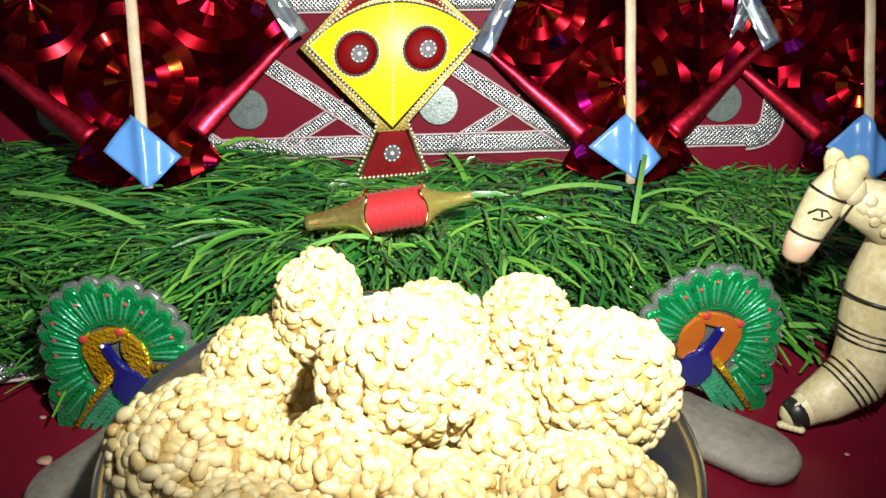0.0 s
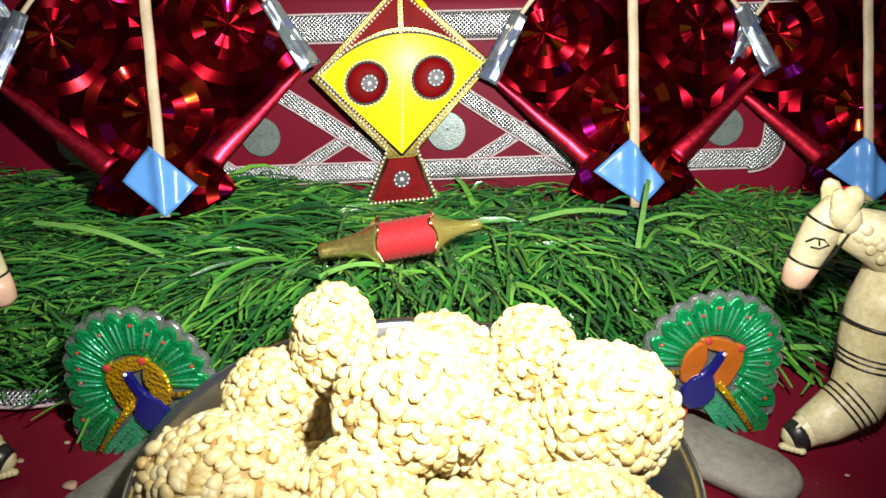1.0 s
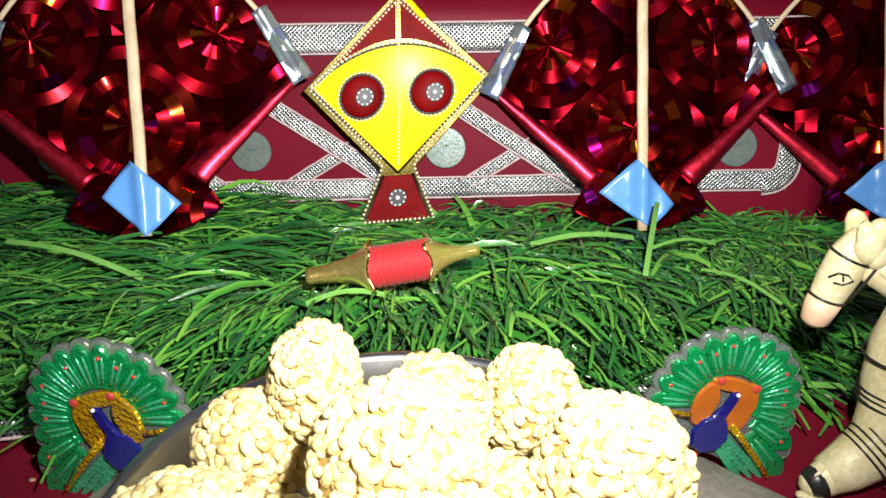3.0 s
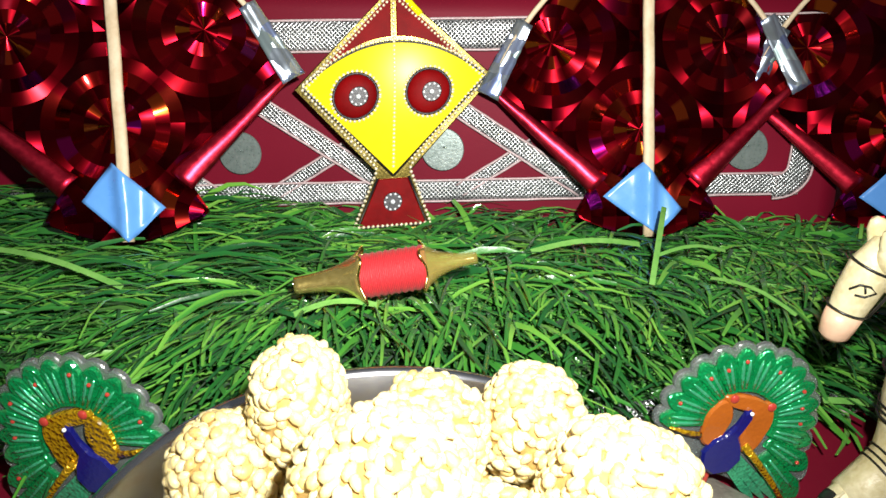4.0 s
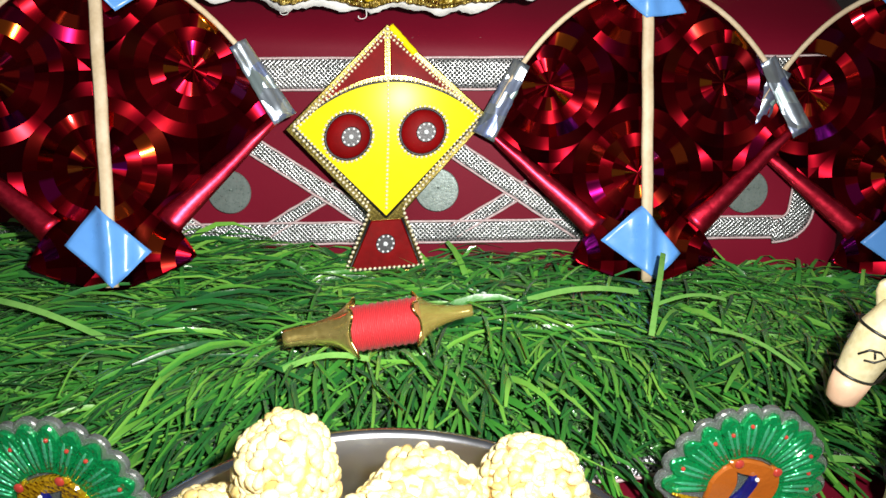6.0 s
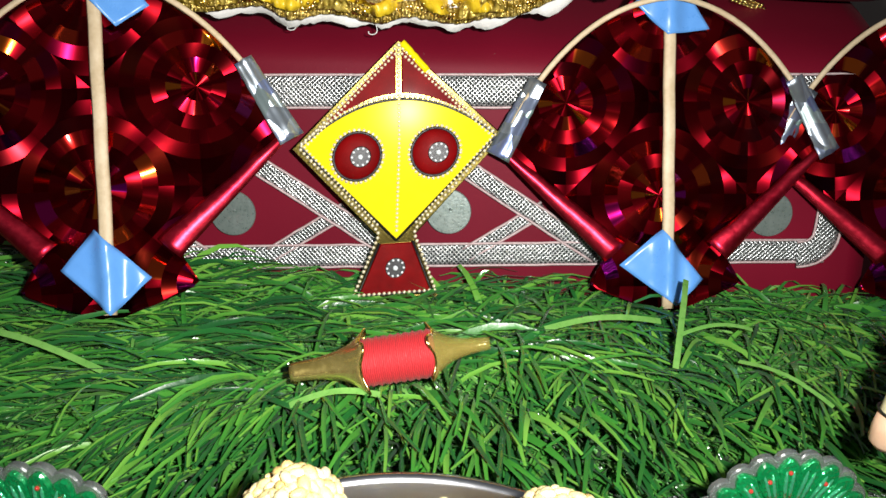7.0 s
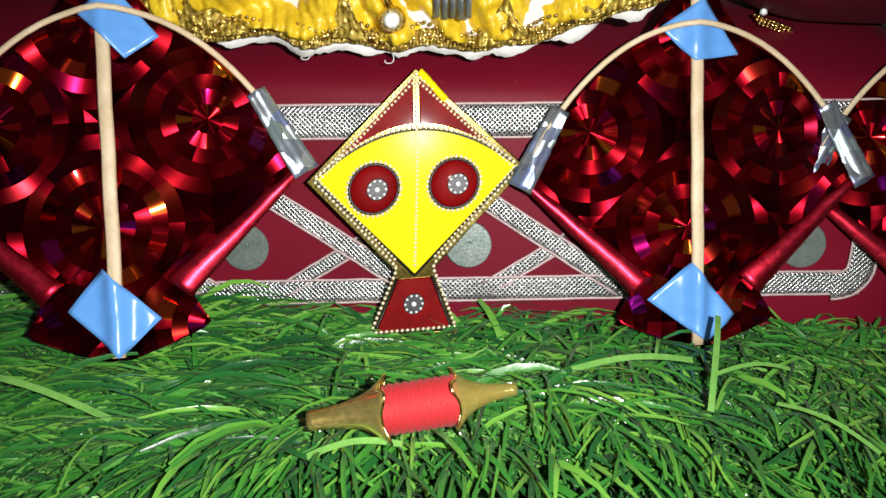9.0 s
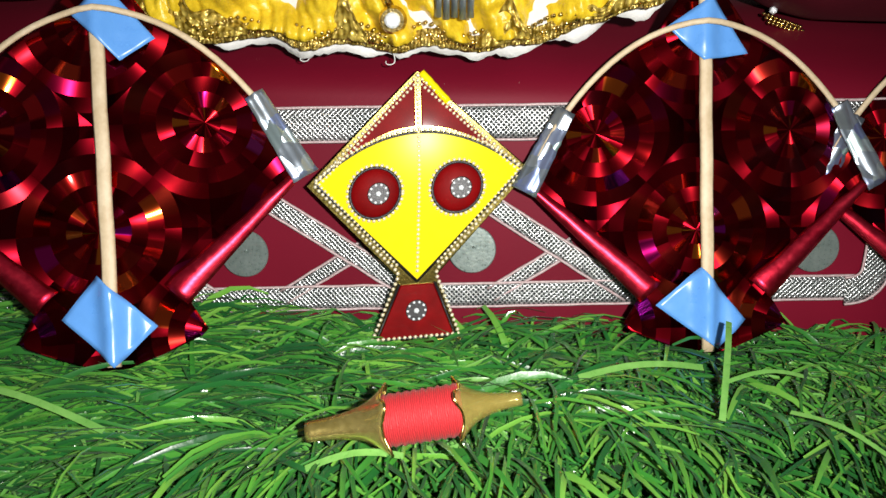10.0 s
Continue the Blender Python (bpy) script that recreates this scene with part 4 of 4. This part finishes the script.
def peacock(m, flip, wing, label, R):
    o = thing("peacock_ornament", m, label, "ornament", "enamelled peacocks")
    f_ = -1 if flip else 1
    A0, A1 = radians(-44), radians(198)

    def reach(a):
        """The fan's radius at an angle; one end draws out to a tip."""
        return 1 + 0.56 * math.exp(-((a + radians(42)) / radians(25)) ** 2)

    def shape(pts):
        pts = [(f_ * x, y) for x, y in pts]
        return pts[::-1] if flip else pts

    bm = bmesh.new()
    plate(bm, shape([(x * reach(math.atan2(y, x)), y * reach(math.atan2(y, x))) if x > 0 else (x, y) for x, y in fan_outline(R, 15, A0, A1, 0.07)] + [(-0.70 * R, -0.40 * R), (-0.3 * R, -0.70 * R), (0.2 * R, -0.76 * R)]), -0.0018, 0.0, 0.0004)
    part("backing", bm, CLEAR, o, "frosted clear plastic scalloped edge", False)
    n_ = 15
    for i in range(n_):
        bm = bmesh.new()
        a = A0 + (A1 - A0) * (i + 0.5) / n_
        half = (A1 - A0) / n_ * 0.5
        g = reach(a) if a < radians(90) else 1.0
        pts = []
        for k in range(9):
            r = R * (0.40 + 0.43 * k / 8)
            pts.append((r, -half))
        for k in range(1, 8):
            th = -half + 2 * half * k / 8
            pts.append((R * (0.83 + 0.12 * math.sin(math.pi * k / 8)), th))
        for k in range(9):
            r = R * (0.83 - 0.43 * k / 8)
            pts.append((r, half))
        plate(bm, shape([(r * g * math.cos(a + th), r * g * math.sin(a + th)) for r, th in pts]), 0.0, 0.0013, 0.0005)
        feather = part("feather", bm, GREEN_ENAMEL, o, "", False)
        bm = bmesh.new()
        for th in (-0.35, 0.35):
            tube(bm, [(f_ * R * g * q * math.cos(a + th * half), R * g * q * math.sin(a + th * half), 0.0013) for q in (0.46, 0.6, 0.74, 0.82)], [0.0003, 0.0005, 0.0005, 0.0002], 6)
        part("ridge", bm, GREEN_RIDGE, feather, "raised green rib, coloured paler for its highlight")
        if i % 2 == 1 or i in (4, 10):
            bm = bmesh.new()
            r = R * g * (0.80 if i % 4 == 1 else 0.74)
            bmesh.ops.create_icosphere(bm, subdivisions=2, radius=0.00062, matrix=Matrix.Translation((f_ * r * math.cos(a), r * math.sin(a), 0.0014)))
            part("gem", bm, GEM_RED, feather, "tiny red gem")
    for k in range(3):
        # pale plumes below the tail, fanned towards the tip
        bm = bmesh.new()
        a0, a1 = Vector((0.14, -0.40 - 0.10 * k)) * R, Vector((1.06 - 0.16 * k, -0.99 - 0.01 * k)) * R
        side = Vector((0.55, 0.83)) * R * 0.065
        mid = a0.lerp(a1, 0.55)
        plate(bm, shape([tuple(a0 - side * 0.6), tuple(mid - side), tuple(a1), tuple(mid + side), tuple(a0 + side * 0.6)]), 0.0002, 0.0015, 0.0005)
        part("plume", bm, GREEN_RIDGE, o, "pale green under-tail plume", False)
    for cx, cy, rx, ry in ((-0.27, -0.05, 0.16, 0.31), (0.22, 0.0, 0.16, 0.35), (-0.03, 0.27, 0.29, 0.10)):
        bm = bmesh.new()
        plate(bm, shape([(R * (cx + rx * math.cos(t) * (1 + 0.05 * math.sin(5 * t))), R * (cy + ry * math.sin(t))) for t in (2 * math.pi * k / 32 for k in range(32))]), 0.0008, 0.0022 + 0.0003 * rx, 0.0007)
        part("wing", bm, wing, o, "glittering enamel wing", False)
    bm = bmesh.new()
    body = [(-0.02, 0.18), (0.03, 0.22), (0.08, 0.16), (0.06, 0.02), (0.03, -0.12), (0.13, -0.26), (0.20, -0.44), (0.12, -0.62), (-0.06, -0.70), (-0.24, -0.62), (-0.30, -0.44), (-0.24, -0.26), (-0.12, -0.14), (-0.05, 0.0)]
    plate(bm, shape([(x * R, y * R) for x, y in body][::-1]), 0.0016, 0.0032, 0.0008)
    part("body", bm, NAVY, o, "dark blue enamel neck and breast", False)
    bm = bmesh.new()
    bmesh.ops.create_icosphere(bm, subdivisions=2, radius=0.0006, matrix=Matrix.Translation((f_ * 0.03 * R, 0.19 * R, 0.0034)))
    part("eye", bm, CRYSTAL, o, "tiny crystal eye")
    bm = bmesh.new()
    for q in (-0.22, 0.26):
        bmesh.ops.create_icosphere(bm, subdivisions=2, radius=0.0014, matrix=Matrix.Translation((f_ * q * R, 0.30 * R, 0.0022)) @ Matrix.Diagonal((1, 1, 0.5, 1)))
    part("cheek", bm, GEM_RED, o, "small red enamel spots")
    bm = bmesh.new()
    tube(bm, [(f_ * R * x, R * y, 0.0022) for x, y in ((0.16, -0.24), (0.42, -0.42), (0.72, -0.64), (1.06, -0.92))], [0.0013, 0.0011, 0.0010, 0.0007], 8, 0.6)
    tube(bm, [(f_ * R * x, R * y, 0.0020) for x, y in ((-0.40, -0.24), (-0.60, -0.24), (-0.80, -0.22))], [0.0011, 0.0008, 0.0004], 8, 0.6)
    part("gold_trail", bm, AMBER, o, "amber enamel trailing feather")
    bm = bmesh.new()
    tube(bm, [(f_ * -0.06 * R, -0.64 * R, 0.0), (f_ * -0.02 * R, -0.85 * R, -0.0005), (f_ * 0.02 * R, -1.06 * R, -0.001)], 0.0009, 8)
    part("leg", bm, GEM_RED, o, "thin red leg")
    return o


def clay_base(a, b, width, label):
    bm = bmesh.new()
    d = Vector(b) - Vector(a)
    L = d.length
    out = []
    for k in range(40):
        t = 2 * math.pi * k / 40
        cx = math.copysign(max(0.0, L / 2 - width / 2), math.cos(t)) if abs(math.cos(t)) > 1e-6 else 0
        out.append((cx + width / 2 * math.cos(t), width / 2 * math.sin(t) * (1 + 0.05 * math.cos(3 * t))))
    plate(bm, out, 0.0, 0.0048, 0.0016)
    o = part("clay_base", bm, STONE, None, "", True, Matrix.Translation((Vector(a) + Vector(b)) / 2) @ Matrix.Rotation(math.atan2(d.y, d.x), 4, "Z"))
    return tagged(o, label, "stand", "clay stands")


def upright(o, yaw, lean, roll):
    """Stands a flat ornament that faces the viewer."""
    return Matrix.Translation(o) @ Matrix.Rotation(radians(yaw), 4, "Z") @ Matrix.Rotation(radians(90 - lean), 4, "X") @ Matrix.Rotation(radians(roll), 4, "Z")


peacock(upright((0.0885, 0.2185, 0.0268), 8, 3, -17), False, ORANGE, "green enamelled peacock with orange wing and clear scalloped edge", 0.0247)
peacock(upright((-0.0896, 0.2035, 0.0268), -8, 3, 18), True, AMBER, "green enamelled peacock with amber wing and clear scalloped edge", 0.0250)
clay_base((0.0705, 0.2180, 0), (0.1095, 0.1860, 0), 0.0240, "flat grey clay oval holding up the peacock")
clay_base((-0.0760, 0.2090, 0), (-0.1020, 0.1640, 0), 0.0230, "flat grey clay oval holding up the peacock")


# ---- wooden animals ----
def wooden_horse(m, label):
    bm = bmesh.new()
    # neck and head
    tube(bm, [(0.058, 0.004, 0.050), (0.044, 0.003, 0.058), (0.030, 0.001, 0.0645), (0.016, 0, 0.0700), (0.006, 0, 0.0735)], [0.018, 0.0145, 0.0112, 0.0082, 0.0058], 16, 0.85, (0, 1, 0))
    tube(bm, [(0.0075, 0, 0.0800), (0.0050, 0, 0.0785), (0.0018, 0, 0.0730), (-0.0002, 0, 0.0665), (-0.0018, 0, 0.0605), (-0.0028, 0, 0.0565)], [0.003, 0.0054, 0.0060, 0.0056, 0.0049, 0.0044], 16, 0.9, (0, 1, 0))
    tube(bm, [(-0.0018, 0, 0.0603), (-0.0028, 0, 0.0565), (-0.0034, 0, 0.0532), (-0.0036, 0, 0.0515)], [0.0050, 0.0047, 0.0041, 0.0022], 16, 0.92, (0, 1, 0), 1)
    for s in (-1, 1):
        tube(bm, [(0.0055, s * 0.0030, 0.0755), (0.0042, s * 0.0042, 0.0800), (0.0024, s * 0.0045, 0.0838), (0.0010, s * 0.0040, 0.0856)], [0.0030, 0.0036, 0.0028, 0.0011], 12, 0.6, (0, 1, 0))
        for pts in ([(-0.0042, s * 0.0040, 0.0690), (-0.0022, s * 0.0050, 0.0708), (0.0004, s * 0.0053, 0.0704), (0.0022, s * 0.0051, 0.0686), (-0.0004, s * 0.0052, 0.0674), (-0.0028, s * 0.0046, 0.0676)],
                    [(-0.0010, s * 0.0053, 0.0704), (-0.0006, s * 0.0054, 0.0686)]):
            tube(bm, pts, 0.00030, 6, index=2)
    band(bm, (-0.0017, 0, 0.0612), (0.25, 0, 1), 0.0052, 0.0047, 0.00034)
    band(bm, (0.0022, 0, 0.0742), (0.35, 0, 1), 0.0062, 0.0056, 0.00034)
    tube(bm, [(0.0022, -0.0043, 0.0612), (0.0045, -0.0050, 0.0665), (0.0070, -0.0053, 0.0725), (0.0092, -0.0045, 0.0775)], 0.0004, 6, index=2)
    for k in range(12):
        c = Vector((0.0075 + 0.0011 * k, -0.0044 - 0.0003 * k, 0.0750 - 0.0008 * k + 0.0022 * math.sin(k * 1.9)))
        bmesh.ops.create_icosphere(bm, subdivisions=2, radius=0.0018, matrix=Matrix.Translation(c) @ Matrix.Diagonal((1, 0.5, 1, 1)))
    # the forelock, a lump of plaster between the ears
    for c, r in (((0.0046, -0.0040, 0.0790), (0.0042, 0.0030, 0.0058)), ((0.0062, -0.0036, 0.0830), (0.0034, 0.0026, 0.0040)), ((0.0070, -0.0044, 0.0765), (0.0030, 0.0024, 0.0044))):
        bmesh.ops.create_icosphere(bm, subdivisions=3, radius=1, matrix=Matrix.Translation(c) @ Matrix.Diagonal((*r, 1)))
    # body
    tube(bm, [(0.040, 0.012, 0.050), (0.050, 0.014, 0.050), (0.085, 0.016, 0.048), (0.120, 0.018, 0.050), (0.135, 0.019, 0.050)], [0.012, 0.020, 0.0215, 0.020, 0.008], 20, 1.0, (0, 1, 0))
    # legs
    for lx, ly in ((-0.0075, 0.0), (0.026, 0.028), (0.085, 0.002), (0.100, 0.030)):
        o = Vector((lx, ly, 0))
        leg = [(0.040, 0.002, 0.056), (0.0345, 0.000, 0.044), (0.0330, -0.002, 0.034), (0.0320, -0.004, 0.024), (0.0280, -0.007, 0.0150), (0.0190, -0.010, 0.0092), (0.0130, -0.012, 0.0068)]
        tube(bm, [o + Vector(p) for p in leg], [0.0145, 0.0132, 0.0120, 0.0108, 0.0098, 0.0078, 0.0060], 16, 0.9, (0, 1, 0))
        tube(bm, [o + Vector(p) for p in ((0.0160, -0.0112, 0.0072), (0.0125, -0.0122, 0.0058), (0.0098, -0.0130, 0.0046), (0.0076, -0.0136, 0.0036), (0.0064, -0.0139, 0.0030))], [0.0064, 0.0058, 0.0050, 0.0038, 0.0018], 16, 0.85, (0, 1, 0))
        tube(bm, [o + Vector(p) for p in ((0.0122, -0.0125, 0.0056), (0.0108, -0.0129, 0.0050), (0.0090, -0.0133, 0.0042), (0.0080, -0.0136, 0.0037))], [0.0054, 0.0056, 0.0049, 0.0040], 16, 0.87, (0, 1, 0), 2)
        for k in (-1, 1):
            tube(bm, [o + Vector((0.0125 + 0.001 * k, -0.0125 + 0.0018 * k, 0.0112 - 0.0004 * k)), o + Vector((0.0092, -0.0133 + 0.0014 * k, 0.0092)), o + Vector((0.0070, -0.0137 + 0.0012 * k, 0.0064))], [0.0004, 0.0006, 0.0004], 8)
        for k in range(5):
            # chipped white toe along the front of the hoof
            q = k / 4
            bmesh.ops.create_icosphere(bm, subdivisions=2, radius=1, matrix=Matrix.Translation(o + Vector((0.0062 + 0.0052 * q, -0.0150 - 0.0020 * q, 0.0018))) @ Matrix.Diagonal((0.0015, 0.0014, 0.0012, 1)))
        for z_, dz_ in ((0.0420, 0.9), (0.0318, 0.5), (0.0300, 0.5), (0.0280, 0.9)):
            band(bm, o + Vector((0.0335 - 0.03 * (0.04 - z_), -0.001 - 0.1 * (0.04 - z_), z_)), (0.08, 0.1, 1), 0.0132 - 0.10 * (0.044 - z_), 0.0119 - 0.09 * (0.044 - z_), 0.00045 * dz_ + 0.0001)
        for q in (0.0, 0.0016, 0.0032, 0.0046):
            band(bm, o + Vector((0.0285 - q * 0.9, -0.0068 - q * 0.4, 0.0158 - q * 0.8)), (0.75, 0.25, 0.62), 0.0100 - q * 0.15, 0.0091 - q * 0.15, 0.0003)
    bmesh.ops.recalc_face_normals(bm, faces=bm.faces)
    return tagged(part("wooden_horse", bm, [WOOD_WHITE, MUZZLE, BLACK], None, "", True, m), label, "figurine", "wooden horses")


def band(bm, c, d, ra, rb, w):
    """A painted line round a limb."""
    d = Vector(d).normalized()
    up = (Vector((0, 1, 0)) - d * d.y).normalized()
    side = d.cross(up)
    tube(bm, [Vector(c) + side * ra * 1.04 * math.cos(a) + up * rb * 1.04 * math.sin(a) for a in (2 * math.pi * k / 24 for k in range(25))], w, 5, index=2, cap=False)


wooden_horse(pose(0.1140, 0.2215, 0.0008, 0, 0, -4), "cream painted wooden horse with black lines and peach muzzle")
mirror = pose(-0.1290, 0.2050, 0.0008, 0, 0, 4) @ Matrix.Diagonal((-1, 1, 1, 1))
wooden_horse(mirror, "cream painted wooden horse with black lines and peach muzzle")


# ---- the skirt above the step ----
HEM = [(-0.125, 0.1365), (-0.105, 0.1330), (-0.086, 0.1305), (-0.067, 0.1325), (-0.0555, 0.1290), (-0.044, 0.1310), (-0.0249, 0.1282), (-0.0135, 0.1315), (0.0036, 0.1288), (0.0186, 0.1322), (0.0407, 0.1390), (0.0568, 0.1448), (0.072, 0.151)]


def hem_z(x):
    for (x0, z0), (x1, z1) in zip(HEM, HEM[1:]):
        if x <= x1:
            f = (x - x0) / (x1 - x0)
            return z0 + (z1 - z0) * f * f * (3 - 2 * f)
    return HEM[-1][1]


def cloth_band(x0, x1, low, high, out, nx, nz, wave, ragged=0.0, crest=False):
    bm = bmesh.new()
    g = []
    for i in range(nx + 1):
        x = x0 + (x1 - x0) * i / nx
        col = []
        top = low + (high - low) * (max(0.06, math.sin(math.pi * i / nx) ** 0.6 * (0.75 + 0.6 * noise.noise((x * 130, 0, 4)))) if crest else 1.0)
        for j in range(nz + 1):
            f = j / nz
            z = hem_z(x) + low + (top - low) * f + ragged * (1 - f) * (noise.noise((x * 95, 0, 6)) + 0.25 * noise.noise((x * 900, 0, 2)))
            col.append(bm.verts.new((x, 0.3640 - out + wave(x, f) + 0.25 * max(0.0, z - 0.150) ** 0.5 * 0.4, z)))
        g.append(col)
    for a, b in zip(g, g[1:]):
        for j in range(nz):
            bm.faces.new((a[j], b[j], b[j + 1], a[j + 1]))
    return bm


skirt = thing("idol_skirt", Matrix.Identity(4), "yellow satin skirt with gold lace hem and white lining", "cloth")
bm = cloth_band(-0.125, 0.071, -0.0042, 0.026, 0.001, 130, 10, lambda x, f: 0.0025 * math.sin(x * 150) + 0.002 * noise.noise((x * 90, f * 2, 1)), 0.0042)
solidify(part("lining", bm, LINING, skirt, "white cotton lining with frayed edge"), 0.0006)
bm = cloth_band(-0.124, 0.070, -0.0012, 0.0042, 0.0052, 260, 8, lambda x, f: 0.0032 * math.sin(x * 160 + 0.5) * (1 - 0.6 * f) + 0.0016 * noise.noise((x * 420, f * 5, 2)) + 0.0008 * math.sin(x * 1500 + 5 * f))
solidify(part("lace_border", bm, GOLD_LACE, skirt, "glittering gold lace border"), 0.0008)
bm = cloth_band(-0.124, 0.070, 0.0022, 0.060, 0.0056, 420, 24, lambda x, f: 0.0050 * math.sin(x * 230 + 3.0 * math.sin(f * 6 + x * 50)) + 0.0045 * noise.noise((x * 110, f * 14, 3)) + 0.0009 * math.sin(x * 1300 + 26 * f + 4 * noise.noise((x * 60, f * 5, 8))) - 0.0035 * f)
solidify(part("pleats", bm, YELLOW_SATIN, skirt, "gathered shiny yellow satin"), 0.0006)
for x0, x1 in ((-0.118, -0.074), (-0.046, -0.034), (0.002, 0.020), (0.036, 0.064)):
    bm = cloth_band(x0, x1, 0.0010, 0.0150, 0.0085, 70, 10, lambda x, f: 0.0040 * math.sin(x * 230 + 1.0) * f + 0.0022 * noise.noise((x * 300, f * 7, 5)), 0.0, True)
    solidify(part("net_ruffle", bm, GOLD_NET, skirt, "crumpled gold net ruffle"), 0.0005)
bm = bmesh.new()
for i in range(150):
    x = -0.122 + 0.19 * i / 149
    tube(bm, [(x, 0.3585 + 0.002 * math.sin(x * 160), hem_z(x) + 0.0006), (x + 0.0007, 0.3575 + 0.002 * math.sin(x * 160), hem_z(x) + 0.0022 + 0.0012 * math.sin(i * 2.1))], 0.0006, 6)
tagged(part("hem_cord", bm, GOLD, skirt, "twisted gold cord along the hem"), kind="stuff")
bm = bmesh.new()
beads(bm, [(x, 0.3562 + 0.0025 * math.sin(x * 160), hem_z(x) + 0.0052 + 0.0016 * math.sin(x * 300)) for x in np.linspace(-0.12, 0.068, 80)], 0.0008, 0.0023)
tagged(part("sequins", bm, GOLD, skirt, "gold sequins"), kind="stuff")
bm = bmesh.new()
bmesh.ops.create_cone(bm, cap_ends=True, segments=28, radius1=0.0046, radius2=0.0038, depth=0.0018, matrix=pose(-0.0252, 0.3495, 0.1392, 90))
brooch = part("brooch", bm, GOLD, skirt, "small round gold brooch with a crystal", False)
bm = bmesh.new()
bmesh.ops.create_icosphere(bm, subdivisions=2, radius=0.0027, matrix=Matrix.Translation((-0.0252, 0.3484, 0.1392)))
part("crystal", bm, CRYSTAL, brooch, "", False)
bm = bmesh.new()
tube(bm, [(-0.0262, 0.3525, 0.1425), (-0.0285, 0.3535, 0.1475), (-0.0290, 0.356, 0.154)], 0.0016, 10)
part("chain", bm, GOLD, skirt, "gold stem of the brooch")
bm = bmesh.new()
for k in range(5):
    x = -0.0105 + 0.0026 * k
    tube(bm, [(x, 0.3500, 0.1405 - 0.0006 * (k % 2)), (x, 0.3490, 0.147), (x, 0.3500, 0.156)], 0.00115, 10)
part("silver_tassel", bm, DULL_SILVER, skirt, "row of dull silver rods")
for x0, z0 in ((-0.0555, 0.1255), (-0.0262, 0.1250)):
    bm = bmesh.new()
    tube(bm, [(x0 + 0.0024 * math.sin(5.2 * q) * q, 0.3612 - 0.0012 * q, z0 + 0.004 - 0.0062 * math.sin(2.2 * q)) for q in (i / 18 for i in range(19))], 0.00018, 5)
    part("loose_thread", bm, LINING, skirt, "loose curl of white thread")


# dark cushions that rest on the step beside the skirt
def cushion(m, label):
    bm = bmesh.new()
    bmesh.ops.create_uvsphere(bm, u_segments=36, v_segments=20, radius=1)
    for v_ in bm.verts:
        c = v_.co
        v_.co = Vector((math.copysign(abs(c.x) ** 0.7, c.x) * 0.052, math.copysign(abs(c.y) ** 0.75, c.y) * 0.05, math.copysign(abs(c.z) ** 0.8, c.z) * 0.028)) * (1 + 0.03 * noise.noise(c * 3))
    o = thing("cushion", m, label, "cushion", "dark cushions")
    part("cover", bm, DARK_CLOTH, o)
    bm = bmesh.new()
    beads(bm, [(0.051 * math.copysign(abs(math.cos(a)) ** 0.7, math.cos(a)), 0.0505 * math.copysign(abs(math.sin(a)) ** 0.75, math.sin(a)), -0.001) for a in (2 * math.pi * k / 90 for k in range(91))], 0.0010, 0.0019)
    tagged(part("gold_piping", bm, GOLD, o, "gold bead piping"), kind="stuff")
    return o


c1 = cushion(pose(0.150, 0.428, 0.1635, 6, 0, 0), "dark maroon velvet cushion with gold bead piping on the step")
copy_thing(c1, pose(-0.192, 0.430, 0.1635, 4, 0, 0))
# a gold bead clasp beside the bow
clasp = thing("bead_clasp", Matrix.Translation((0.1207, 0.4050, 0.1350)), "short gold bead clasp with a crystal on the step", "clasp")
bm = bmesh.new()
for r_ in range(3):
    beads(bm, [(-0.008 + 0.0012 * r_, 0, 0.002 - 0.0016 * r_), (0.008 + 0.0012 * r_, 0, -0.003 - 0.0016 * r_)], 0.0009, 0.0017)
tagged(part("bead_row", bm, GOLD, clasp), kind="stuff")
bm = bmesh.new()
bmesh.ops.create_icosphere(bm, subdivisions=1, radius=0.0016, matrix=Matrix.Translation((-0.005, -0.001, 0.0035)))
part("crystal", bm, CRYSTAL, clasp, "", False)

# crumbs on the cloth
for x, y, s in ((-0.1085, 0.1870, 0.0022), (-0.1290, 0.1980, 0.0012), (0.128, 0.196, 0.0008), (-0.118, 0.207, 0.0010)):
    bm = bmesh.new()
    bmesh.ops.create_icosphere(bm, subdivisions=2, radius=s)
    for v_ in bm.verts:
        v_.co = Vector((v_.co.x * 1.1, v_.co.y * 0.8, v_.co.z * 0.4)) * (1 + 0.4 * noise.noise(v_.co * 700))
    tagged(part("crumb", bm, CRUMB, None, "", True, Matrix.Translation((x, y, s * 0.3))), "small pale crumb on the maroon cloth", "crumb", "crumbs")
